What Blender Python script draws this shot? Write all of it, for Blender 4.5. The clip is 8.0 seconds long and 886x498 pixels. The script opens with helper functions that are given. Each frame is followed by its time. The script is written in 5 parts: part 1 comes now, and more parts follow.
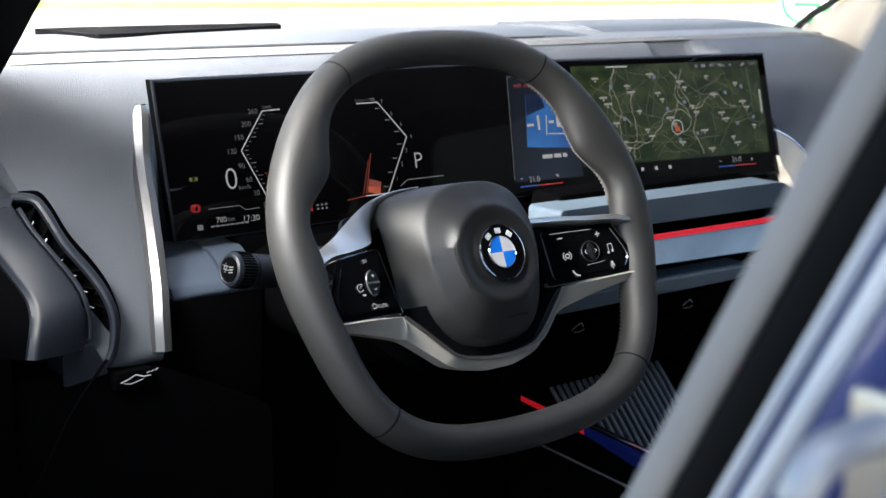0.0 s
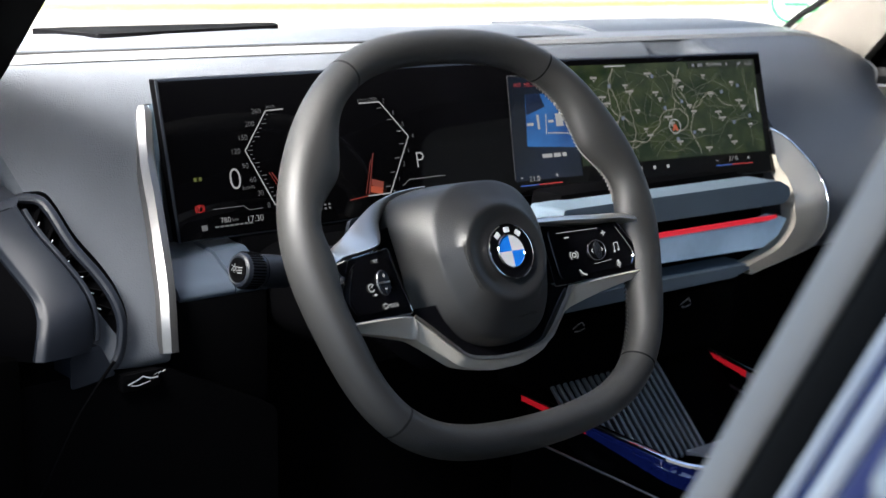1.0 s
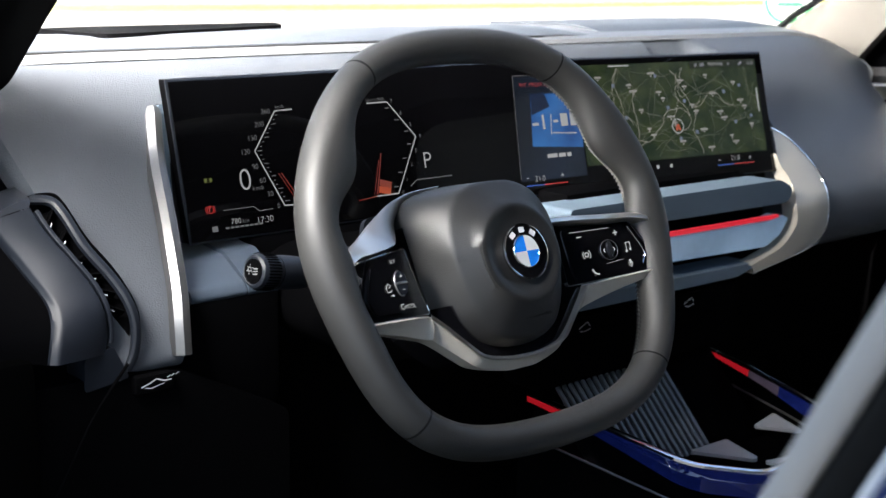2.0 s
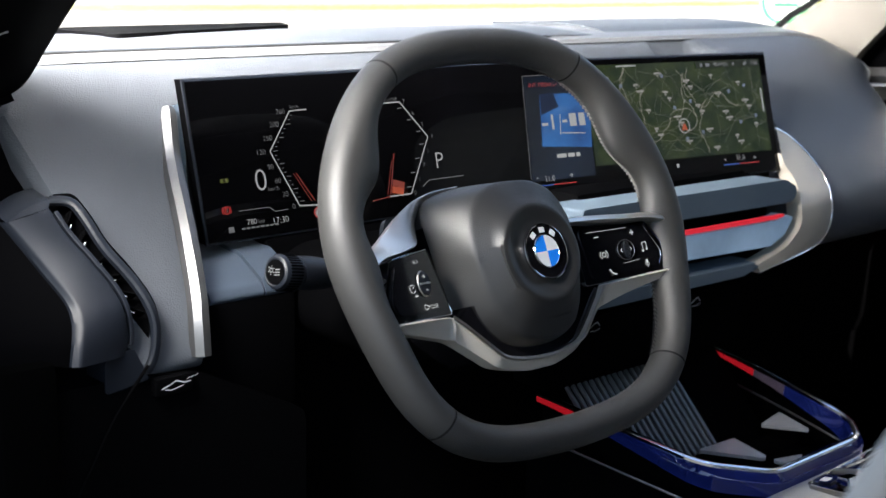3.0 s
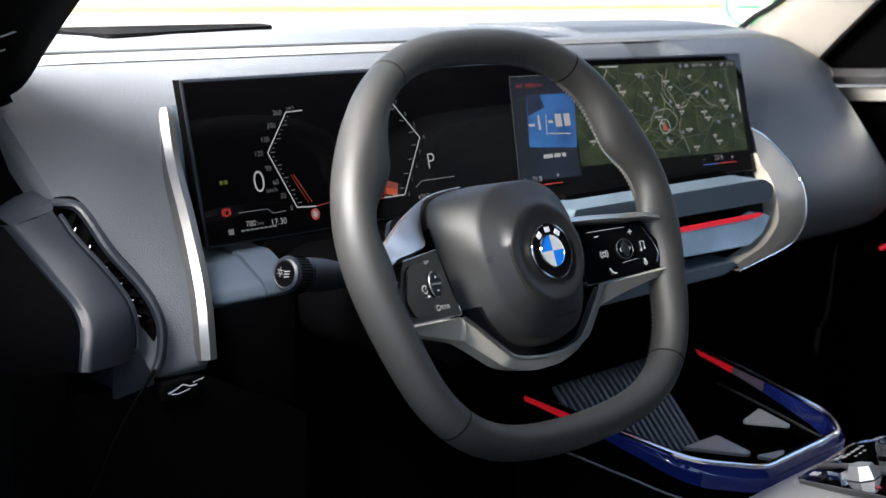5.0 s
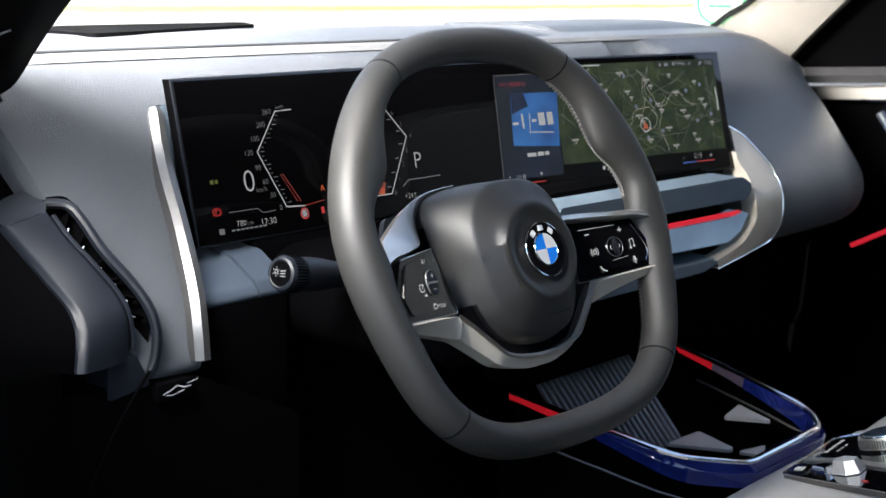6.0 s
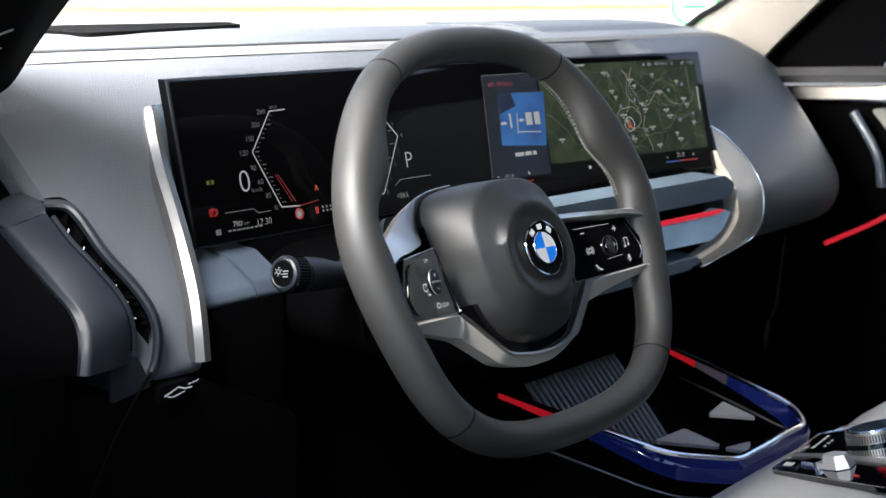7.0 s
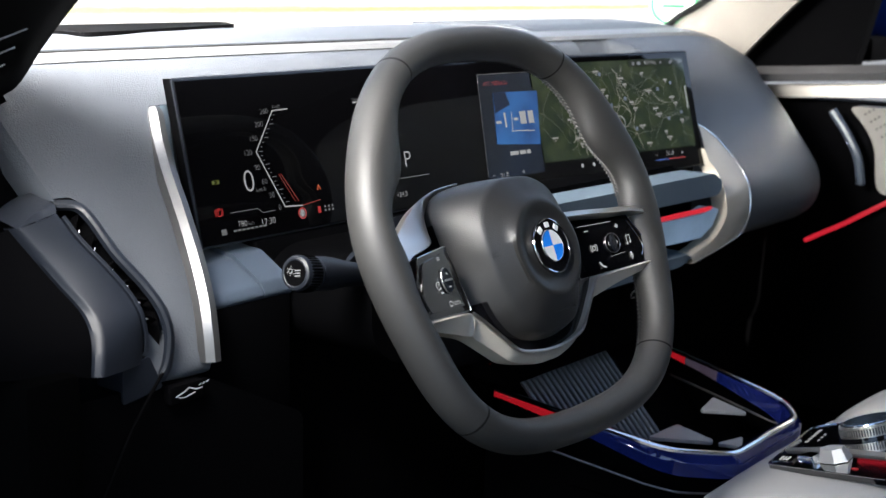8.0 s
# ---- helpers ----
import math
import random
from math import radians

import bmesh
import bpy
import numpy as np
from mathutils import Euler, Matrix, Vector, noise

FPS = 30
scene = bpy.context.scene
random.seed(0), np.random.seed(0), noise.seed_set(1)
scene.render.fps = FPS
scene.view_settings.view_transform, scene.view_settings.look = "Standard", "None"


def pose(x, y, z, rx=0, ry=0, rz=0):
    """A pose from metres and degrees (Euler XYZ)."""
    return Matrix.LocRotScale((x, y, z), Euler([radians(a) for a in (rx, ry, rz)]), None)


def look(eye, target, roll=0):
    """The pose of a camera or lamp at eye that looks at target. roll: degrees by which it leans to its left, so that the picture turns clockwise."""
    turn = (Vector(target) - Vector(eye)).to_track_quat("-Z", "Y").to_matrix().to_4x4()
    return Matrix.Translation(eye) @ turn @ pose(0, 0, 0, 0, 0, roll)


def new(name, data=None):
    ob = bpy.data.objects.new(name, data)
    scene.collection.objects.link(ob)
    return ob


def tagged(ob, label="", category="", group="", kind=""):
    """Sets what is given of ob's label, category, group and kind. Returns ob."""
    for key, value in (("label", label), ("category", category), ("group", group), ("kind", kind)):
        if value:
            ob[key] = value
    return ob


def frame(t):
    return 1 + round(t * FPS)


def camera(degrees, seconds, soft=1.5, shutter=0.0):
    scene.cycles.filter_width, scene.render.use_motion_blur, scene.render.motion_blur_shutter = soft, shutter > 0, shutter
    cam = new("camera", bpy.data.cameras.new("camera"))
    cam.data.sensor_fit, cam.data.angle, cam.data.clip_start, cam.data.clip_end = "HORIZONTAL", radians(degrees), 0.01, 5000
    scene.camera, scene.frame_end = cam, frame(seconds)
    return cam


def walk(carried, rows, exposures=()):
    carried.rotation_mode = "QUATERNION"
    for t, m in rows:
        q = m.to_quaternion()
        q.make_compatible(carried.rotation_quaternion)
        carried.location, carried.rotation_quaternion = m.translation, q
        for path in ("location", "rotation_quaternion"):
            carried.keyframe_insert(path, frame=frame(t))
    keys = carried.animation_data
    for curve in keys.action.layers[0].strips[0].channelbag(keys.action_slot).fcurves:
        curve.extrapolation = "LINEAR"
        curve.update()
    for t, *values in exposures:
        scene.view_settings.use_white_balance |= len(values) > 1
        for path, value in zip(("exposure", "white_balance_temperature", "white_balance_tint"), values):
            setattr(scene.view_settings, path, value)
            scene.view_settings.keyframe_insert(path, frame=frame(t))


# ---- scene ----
cam = camera(36.6, 8.0)
PATH = [
    (0, (-1.111, -0.853, 1.221), (0.117, 0.668, 0.798), 0.9),
    (0.5, (-1.122, -0.842, 1.219), (0.122, 0.666, 0.798), 0.9),
    (1, (-1.133, -0.831, 1.218), (0.127, 0.664, 0.798), 0.9),
    (1.5, (-1.144, -0.819, 1.217), (0.131, 0.664, 0.798), 0.9),
    (3, (-1.184, -0.779, 1.215), (0.133, 0.667, 0.798), 1.0),
    (3.5, (-1.198, -0.765, 1.215), (0.136, 0.666, 0.798), 1.1),
    (4, (-1.211, -0.751, 1.214), (0.143, 0.66, 0.798), 1.2),
    (4.5, (-1.221, -0.743, 1.213), (0.152, 0.651, 0.799), 1.2),
    (6, (-1.255, -0.71, 1.211), (0.186, 0.614, 0.8), 1.3),
    (6.5, (-1.268, -0.697, 1.212), (0.196, 0.602, 0.799), 1.4),
    (7, (-1.282, -0.682, 1.209), (0.205, 0.591, 0.801), 1.4),
    (7.5, (-1.296, -0.668, 1.209), (0.21, 0.582, 0.8), 1.4),
    (8, (-1.313, -0.65, 1.207), (0.216, 0.573, 0.801), 1.4),
]
walk(cam, [(t, look(eye, target, roll)) for t, eye, target, roll in PATH], [(0.0, 1.6, 6650, 10), (8.0, 1.6, 6650, 10)])
cam.data.dof.use_dof, cam.data.dof.focus_distance, cam.data.dof.aperture_fstop = True, 1.22, 9.0

# ---- daylight ----
world = bpy.data.worlds.new("sky")
scene.world = world
world.use_nodes = True
wn, wl = world.node_tree.nodes, world.node_tree.links
sky = wn.new("ShaderNodeTexSky")
sky.sky_type, sky.sun_disc = "NISHITA", False
SUN_ELEVATION, SUN_AZIMUTH = radians(48), radians(170)
sky.sun_elevation, sky.sun_rotation = SUN_ELEVATION, SUN_AZIMUTH
wl.new(sky.outputs[0], wn["Background"].inputs[0])
wn["Background"].inputs[1].default_value = 0.15
sun = new("sun", bpy.data.lights.new("sun", "SUN"))
sun.data.energy, sun.data.angle, sun.data.color = 5.0, radians(0.5), (1.0, 0.95, 0.87)
sun_way = Vector((math.sin(SUN_AZIMUTH) * math.cos(SUN_ELEVATION), math.cos(SUN_AZIMUTH) * math.cos(SUN_ELEVATION), math.sin(SUN_ELEVATION)))
sun.matrix_world = look(sun_way * 20, (0, 0, 0))

# added area lamp, standing in for sky light through the open driver's doorway
doorway = new("doorway_fill", bpy.data.lights.new("doorway_fill", "AREA"))
doorway.data.shape, doorway.data.size, doorway.data.size_y, doorway.data.energy, doorway.data.color = "RECTANGLE", 0.5, 0.3, 12.5, (1.0, 0.985, 0.96)
# narrow spread aimed at the upper dash, so the lower parts stay dark
doorway.data.spread = radians(80)
doorway.matrix_world = look((-1.0, 0.15, 1.44), (-0.40, 0.40, 1.18))

# ---- materials ----


def material(name, colour, rough=0.5, metal=0.0, grain=0.0, scale=900.0, vary=0.08, patch=9.0, coat=0.0, voronoi=False, spec=0.5, emit=None, power=0.0):
    """A surface with fine relief (grain, at scale per metre) and a slow drift of tone and gloss (patch per metre)."""
    m = bpy.data.materials.new(name)
    m.use_nodes = True
    n, l = m.node_tree.nodes, m.node_tree.links
    b = n["Principled BSDF"]
    b.inputs["Metallic"].default_value = metal
    b.inputs["Coat Weight"].default_value = coat
    b.inputs["Coat Roughness"].default_value = 0.04
    b.inputs["Specular IOR Level"].default_value = spec
    co = n.new("ShaderNodeTexCoord")
    slow = n.new("ShaderNodeTexNoise")
    slow.inputs["Scale"].default_value, slow.inputs["Detail"].default_value = patch, 6
    l.new(co.outputs["Object"], slow.inputs["Vector"])
    ramp = n.new("ShaderNodeMapRange")
    ramp.inputs["From Min"].default_value, ramp.inputs["From Max"].default_value = 0.3, 0.7
    ramp.inputs["To Min"].default_value, ramp.inputs["To Max"].default_value = 1 - vary, 1 + vary
    l.new(slow.outputs[0], ramp.inputs[0])
    tone = n.new("ShaderNodeVectorMath")
    tone.operation = "SCALE"
    tone.inputs[0].default_value = colour
    l.new(ramp.outputs[0], tone.inputs["Scale"])
    l.new(tone.outputs[0], b.inputs["Base Color"])
    gloss = n.new("ShaderNodeMath")
    gloss.operation = "MULTIPLY"
    gloss.inputs[1].default_value = rough
    l.new(ramp.outputs[0], gloss.inputs[0])
    l.new(gloss.outputs[0], b.inputs["Roughness"])
    if grain:
        fine = n.new("ShaderNodeTexVoronoi" if voronoi else "ShaderNodeTexNoise")
        fine.inputs["Scale"].default_value = scale
        l.new(co.outputs["Object"], fine.inputs["Vector"])
        bump = n.new("ShaderNodeBump")
        bump.inputs["Strength"].default_value, bump.inputs["Distance"].default_value = grain, 0.0006
        l.new(fine.outputs[0], bump.inputs["Height"])
        l.new(bump.outputs[0], b.inputs["Normal"])
    if emit:
        b.inputs["Emission Color"].default_value = (*emit, 1)
        b.inputs["Emission Strength"].default_value = power
    return m


def glow(name, colour, power):
    return material(name, (0.01, 0.01, 0.01), 0.3, emit=colour, power=power, vary=0.0)


LEATHER = material("wheel leather", (0.027, 0.0263, 0.0252), 0.54, grain=0.25, scale=1100, voronoi=True, vary=0.12, patch=14)
PAD = material("airbag cover", (0.011, 0.011, 0.0112), 0.46, grain=0.22, scale=1100, voronoi=True)
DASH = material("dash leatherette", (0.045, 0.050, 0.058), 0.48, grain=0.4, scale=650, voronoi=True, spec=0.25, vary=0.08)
# paler copy of the dash material; brightness of the sunlit top is in the colour
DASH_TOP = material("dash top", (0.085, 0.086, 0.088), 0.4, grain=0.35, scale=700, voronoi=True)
PLASTIC = material("dark blue grey plastic", (0.0045, 0.006, 0.0095), 0.46, grain=0.2, scale=1400, spec=0.3)
LEDGE = material("blue grey ledge plastic", (0.03, 0.040, 0.055), 0.42, grain=0.2, scale=1400)
# black plastic taken down to near zero, so its colour holds the cabin's shade
BLACK = material("shade black plastic", (0.001, 0.001, 0.0012), 0.7, grain=0.2, scale=1200, spec=0.01)
RUBBER = material("black rubber", (0.005, 0.005, 0.005), 0.7, grain=0.1, spec=0.15)
PIANO = material("piano black", (0.004, 0.004, 0.005), 0.06, coat=1.0, vary=0.05)
SILVER = material("satin silver", (0.68, 0.645, 0.59), 0.34, metal=1.0, grain=0.05, scale=2500, vary=0.04)
SATIN = material("dull satin silver", (0.13, 0.13, 0.132), 0.42, metal=0.9, grain=0.08, scale=2500, vary=0.05)
CHROME = material("polished chrome", (0.8, 0.8, 0.8), 0.08, metal=1.0, vary=0.03)
WARM_SILVER = material("warm satin metal", (0.62, 0.575, 0.50), 0.36, metal=0.35, grain=0.05, scale=2500, vary=0.04)
BAR = material("blue grey bar", (0.085, 0.115, 0.145), 0.55, grain=0.1, vary=0.05, spec=0.2)
SCREEN = material("screen glass", (0.0008, 0.0008, 0.001), 0.03, vary=0.0, spec=0.25)
CLOTH_GREY = material("light grey leather", (0.33, 0.318, 0.30), 0.5, grain=0.3, scale=700, voronoi=True)
TRIM_BEIGE = material("pillar cloth", (0.15, 0.138, 0.12), 0.85, grain=0.4, scale=1600)
PAINT = material("blue car paint", (0.006, 0.028, 0.18), 0.3, metal=0.4, coat=1.0, vary=0.03)
# printed symbols get their white from emission, not from light falling on them
GLOW_PRINT = glow("white print", (0.85, 0.88, 0.9), 0.22)
# carpet far below a real black: footwell shade is put into this colour
CARPET = material("shade black carpet", (0.001, 0.001, 0.001), 0.95, grain=0.5, scale=1500, spec=0.0)
HEADLINER = material("headliner", (0.03, 0.03, 0.03), 0.95, grain=0.3, scale=1500)

# ---- building helpers ----


def part(name, bm, mat, parent=None, label="", angle=35):
    """Links a bmesh as one mesh object, smooth but for edges sharper than angle, under parent."""
    me = bpy.data.meshes.new(name)
    bmesh.ops.recalc_face_normals(bm, faces=bm.faces)
    bm.to_mesh(me)
    bm.free()
    me.materials.append(mat)
    for p in me.polygons:
        p.use_smooth = True
    me.set_sharp_from_angle(angle=radians(angle))
    ob = new(name, me)
    if parent:
        ob.parent = parent
    if label:
        ob["label"] = label
    return ob


def thing(name, label, category, m=None, group="", kind=""):
    ob = new(name)
    ob.empty_display_size = 0.05
    if m is not None:
        ob.matrix_world = m
    return tagged(ob, label, category, group, kind)


def bevelled(bm, width, segments=2, angle=30):
    edges = [e for e in bm.edges if len(e.link_faces) == 2 and e.calc_face_angle(0) > radians(angle)]
    if width and edges:
        bmesh.ops.bevel(bm, geom=edges, offset=width, segments=segments, affect="EDGES", profile=0.6, clamp_overlap=True)
    return bm


def box(centre, size, bevel=0.0, turn=None, segments=2):
    bm = bmesh.new()
    bmesh.ops.create_cube(bm, size=1, matrix=Matrix.Diagonal((*size, 1)))
    bevelled(bm, bevel, segments)
    if turn is not None:
        bmesh.ops.transform(bm, matrix=turn, verts=bm.verts)
    bmesh.ops.translate(bm, vec=centre, verts=bm.verts)
    return bm


def prism(outline, low, high, bevel=0.0, m=None, segments=2, inset=0.0):
    """An outline in x, y raised from low to high; inset narrows the top."""
    bm = bmesh.new()
    c = sum((Vector(p) for p in outline), Vector((0, 0))) / len(outline)
    a = [bm.verts.new((x, y, low)) for x, y in outline]
    b = []
    for x, y in outline:
        d = Vector((x, y)) - c
        d = d * (1 - inset / max(d.length, 1e-6))
        b.append(bm.verts.new((c.x + d.x, c.y + d.y, high)))
    k = len(outline)
    bm.faces.new(a[::-1]), bm.faces.new(b)
    for i in range(k):
        bm.faces.new((a[i], a[(i + 1) % k], b[(i + 1) % k], b[i]))
    bevelled(bm, bevel, segments)
    if m is not None:
        bmesh.ops.transform(bm, matrix=m, verts=bm.verts)
    return bm


def rounded(points, radius, steps=5):
    """A closed outline with its corners rounded."""
    out = []
    k = len(points)
    for i in range(k):
        p, a, b = (Vector(points[j % k]) for j in (i, i - 1, i + 1))
        r = radius[i] if isinstance(radius, (list, tuple)) else radius
        r = min(r, (a - p).length * 0.48, (b - p).length * 0.48)
        s, e = p + (a - p).normalized() * r, p + (b - p).normalized() * r
        for q in range(steps + 1):
            u = q / steps
            out.append(tuple(s * (1 - u) ** 2 + p * 2 * u * (1 - u) + e * u * u))
    return out


def spline(points, n, closed=False):
    """n points along a smooth line through the given ones."""
    pts = [Vector(p) for p in points]
    k = len(pts)
    out = []
    spans = k if closed else k - 1
    for j in range(n):
        f = j * spans / (n if closed else n - 1)
        i = min(int(f), spans - 1)
        u = f - i
        g = (lambda q: pts[q % k]) if closed else (lambda q: pts[max(0, min(k - 1, q))])
        p0, p1, p2, p3 = g(i - 1), g(i), g(i + 1), g(i + 2)
        out.append(0.5 * ((2 * p1) + (p2 - p0) * u + (2 * p0 - 5 * p1 + 4 * p2 - p3) * u * u + (3 * p1 - p0 - 3 * p2 + p3) * u ** 3))
    return out


def grid(rows, closed_rows=False, closed_cols=False, caps=False):
    """A sheet through rows of points."""
    bm = bmesh.new()
    vs = [[bm.verts.new(p) for p in row] for row in rows]
    nr, nc = len(vs), len(vs[0])
    for i in range(nr if closed_rows else nr - 1):
        for j in range(nc if closed_cols else nc - 1):
            bm.faces.new((vs[i][j], vs[i][(j + 1) % nc], vs[(i + 1) % nr][(j + 1) % nc], vs[(i + 1) % nr][j]))
    if caps:
        bm.faces.new(vs[0][::-1]), bm.faces.new(vs[-1])
    return bm


def sweep(path, section, up=(0, 0, 1), closed=False, caps=True, scales=None):
    """A section (points x across, y along up) carried along a path."""
    rows = []
    k = len(path)
    for i, p in enumerate(path):
        p = Vector(p)
        a = Vector(path[(i - 1) % k] if closed or i > 0 else path[i])
        b = Vector(path[(i + 1) % k] if closed or i < k - 1 else path[i])
        t = (b - a).normalized()
        side = t.cross(Vector(up)).normalized()
        top = side.cross(t)
        s = scales[i] if scales else 1.0
        rows.append([p + side * x * s + top * y * s for x, y in section])
    return grid(rows, closed_rows=closed, closed_cols=True, caps=caps and not closed)


def circle(r, n=16, ry=None):
    return [(r * math.cos(2 * math.pi * i / n), (ry or r) * math.sin(2 * math.pi * i / n)) for i in range(n)]


def disc(r, low, high, bevel=0.0, n=40, m=None, inset=0.0):
    return prism(circle(r, n), low, high, bevel, m, inset=inset)


def thick(bm, depth):
    """Gives a sheet a thickness, away from its normals."""
    bmesh.ops.recalc_face_normals(bm, faces=bm.faces)
    bmesh.ops.solidify(bm, geom=bm.faces[:], thickness=depth)
    return bm


def writing(name, text, size, mat, parent, m, align="CENTER", label="", depth=0.0):
    cu = bpy.data.curves.new(name, "FONT")
    cu.body, cu.size, cu.align_x, cu.align_y, cu.extrude, cu.offset = text, size, align, "CENTER", depth, -0.014 * size
    tmp = bpy.data.objects.new(name, cu)
    me = bpy.data.meshes.new_from_object(tmp)
    bpy.data.objects.remove(tmp)
    me.transform(m)
    me.materials.clear()
    me.materials.append(mat)
    ob = new(name, me)
    ob.parent = parent
    if label:
        ob["label"] = label
    return ob


def mix(a, b, u):
    return a + (b - a) * u


def table(x, xs, ys):
    return float(np.interp(x, xs, ys))


# ---- ground and surroundings ----
ASPHALT = material("asphalt", (0.05, 0.05, 0.05), 0.9, grain=0.5, scale=60, vary=0.15, patch=0.6)
GRAVEL = material("pale gravel", (0.55, 0.52, 0.44), 0.9, grain=0.4, scale=30, vary=0.08, patch=0.4)
GRASS = material("dry grass", (0.34, 0.36, 0.05), 0.95, grain=0.6, scale=40, vary=0.25, patch=1.5)
tagged(part("ground", box((0, 0, -0.1), (6000, 6000, 0.2)), ASPHALT), "dark asphalt ground under and around the car", "ground", kind="structure")
tagged(part("gravel_lot", box((0, 1216, 0.004), (3000, 2400, 0.01)), GRAVEL), "pale sunlit gravel lot ahead of the car", "gravel", kind="structure")
tagged(part("grass_verge", box((0, 29.5, 0.03), (400, 4.5, 0.06), 0.02), GRASS), "strip of dry yellow-green grass ahead", "grass", kind="structure")

# ---- car shell ----
car = thing("car_body", "dark blue car body with open doorway and dark headliner", "car", kind="structure")
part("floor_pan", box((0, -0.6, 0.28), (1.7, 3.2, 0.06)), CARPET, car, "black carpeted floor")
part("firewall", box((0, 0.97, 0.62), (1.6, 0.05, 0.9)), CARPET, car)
part("roof", box((0, -1.13, 1.6), (1.5, 2.2, 0.05), 0.02), HEADLINER, car, "anthracite roof lining")
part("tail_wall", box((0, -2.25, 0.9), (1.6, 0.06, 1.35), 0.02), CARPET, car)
part("rear_side", box((-0.8, -1.55, 0.85), (0.06, 1.5, 1.1), 0.02), PAINT, car)
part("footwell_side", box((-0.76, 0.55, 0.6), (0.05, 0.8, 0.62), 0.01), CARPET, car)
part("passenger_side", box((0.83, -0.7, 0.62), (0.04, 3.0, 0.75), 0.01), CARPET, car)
# unseen carpet-black box closes the far rear side; it has no glass
part("far_rear_side", box((0.79, -1.42, 0.95), (0.05, 1.7, 1.3), 0.02), CARPET, car, "unseen dark box closing the far rear side")
# unseen pillar, widened forwards to darken what the wheel's button panels reflect
part("far_door_pillar", prism([(-0.35, 0.62), (-0.38, 1.05), (-0.42, 1.57), (-0.62, 1.57), (-0.62, 0.62)], 0.76, 0.80, 0.004, Matrix(((0, 0, 1, 0), (1, 0, 0, 0), (0, 1, 0, 0), (0, 0, 0, 1)))), CARPET, car, "unseen dark far door pillar, set forward to cut reflections")
part("bonnet", box((0, 1.6, 0.9), (1.6, 1.2, 0.06), 0.02, pose(0, 0, 0, -5)), PAINT, car, "glossy blue bonnet")
# windscreen, low over the dash top
rows = []
for i in range(5):
    u = i / 4
    rows.append([Vector((x * mix(1, 0.86, u), mix(0.86 - 0.80 * x * x, -0.04, u), mix(1.1, 1.57, u))) for x in np.linspace(-0.74, 0.74, 17)])
GLASS = bpy.data.materials.new("clear glass")
GLASS.use_nodes = True
gn = GLASS.node_tree.nodes
gl = gn.new("ShaderNodeBsdfGlass")
gl.inputs["Roughness"].default_value, gl.inputs["IOR"].default_value = 0.0, 1.45
gn.remove(gn["Principled BSDF"])
GLASS.node_tree.links.new(gl.outputs[0], gn["Material Output"].inputs[0])
ws = part("windscreen", thick(grid(rows), 0.004), GLASS, car, "clear windscreen")
ws.visible_shadow = False
edge = [r for r in rows[0]]
part("windscreen_seal", sweep([p + Vector((0, -0.004, 0.012)) for p in edge], circle(0.006, 8)), RUBBER, car, "black windscreen edge")

# ---- dashboard ----
dash = thing("dashboard", "dark grey leatherette dashboard with satin silver trim", "dashboard", kind="structure")
rows = []
for x in np.linspace(-0.72, 0.71, 60):
    e = max(0, (x - 0.45) / 0.26)
    f = max(0, (-0.60 - x) / 0.12)
    drop = 0.05 * e ** 2 + 0.004 * f ** 2
    base = [(0.328, 1.1195), (0.323, 1.1235), (0.327, 1.1285), (0.338, 1.131), (0.36, 1.134), (0.42, 1.138), (0.52, 1.136), (0.65, 1.128), (0.9, 1.11)]
    rows.append([Vector((x, y + 0.03 * e * e * (y < 0.4), z - drop)) for y, z in base])
part("top_pad", thick(grid(rows), 0.012), DASH_TOP, dash, "matt dash top, paler grey for the daylight on it")
PANEL = [(0.350, 1.113), (0.331, 1.1175), (0.317, 1.1105), (0.297, 1.083), (0.285, 1.064), (0.235, 0.985), (0.19, 0.914), (0.174, 0.889), (0.176, 0.880), (0.2, 0.876), (0.26, 0.878)]
rows = []
for u in list(np.linspace(0, 0.97, 20)) + [0.985, 0.995, 1.0, 1.001]:
    row = []
    for p in spline(PANEL, 40):
        edge = -0.684 - 0.36 * (p.y - 1.016) if p.y > 1.0 else -0.678 + 0.10 * (1.0 - p.y)
        f = max(0.0, (u - 0.96) / 0.04)
        near = table(p.y, [0.886, 1.083, 1.092], [-0.597, -0.556, 0.16])
        row.append(Vector((mix(near, edge, min(u, 1.04)), p.x + (0.008 * f ** 2 if u <= 1 else 0.03), p.y - 0.001 * f)))
    rows.append(row)
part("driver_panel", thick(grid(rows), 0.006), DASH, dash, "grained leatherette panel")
part("end_cap", prism(rounded([(-0.84, 1.12), (-0.70, 1.115), (-0.655, 1.0), (-0.645, 0.87), (-0.84, 0.87)], 0.02), -0.5, -0.30, 0.01, Matrix(((1, 0, 0, 0), (0, 0, -1, 0), (0, 1, 0, 0), (0, 0, 0, 1)))), BLACK, dash, "black dash end cap")
rows = []
for x in np.linspace(-0.60, 0.10, 30):
    rows.append([Vector((x, p.x + (0.012 if p.y < 1.09 else -0.0003), p.y + 0.0002)) for p in spline([(0.345, 1.10), (0.315, 1.098), (0.305, 1.09), (0.29, 1.07), (0.285, 1.0), (0.285, 0.9)], 20)])
part("screen_backing", thick(grid(rows), 0.006), DASH, dash)


def passenger_y(z):
    return table(z, [0.85, 0.87, 0.89, 0.93, 0.965, 1.02, 1.06, 1.10, 1.12], [0.17, 0.14, 0.13, 0.13, 0.153, 0.194, 0.227, 0.275, 0.318])


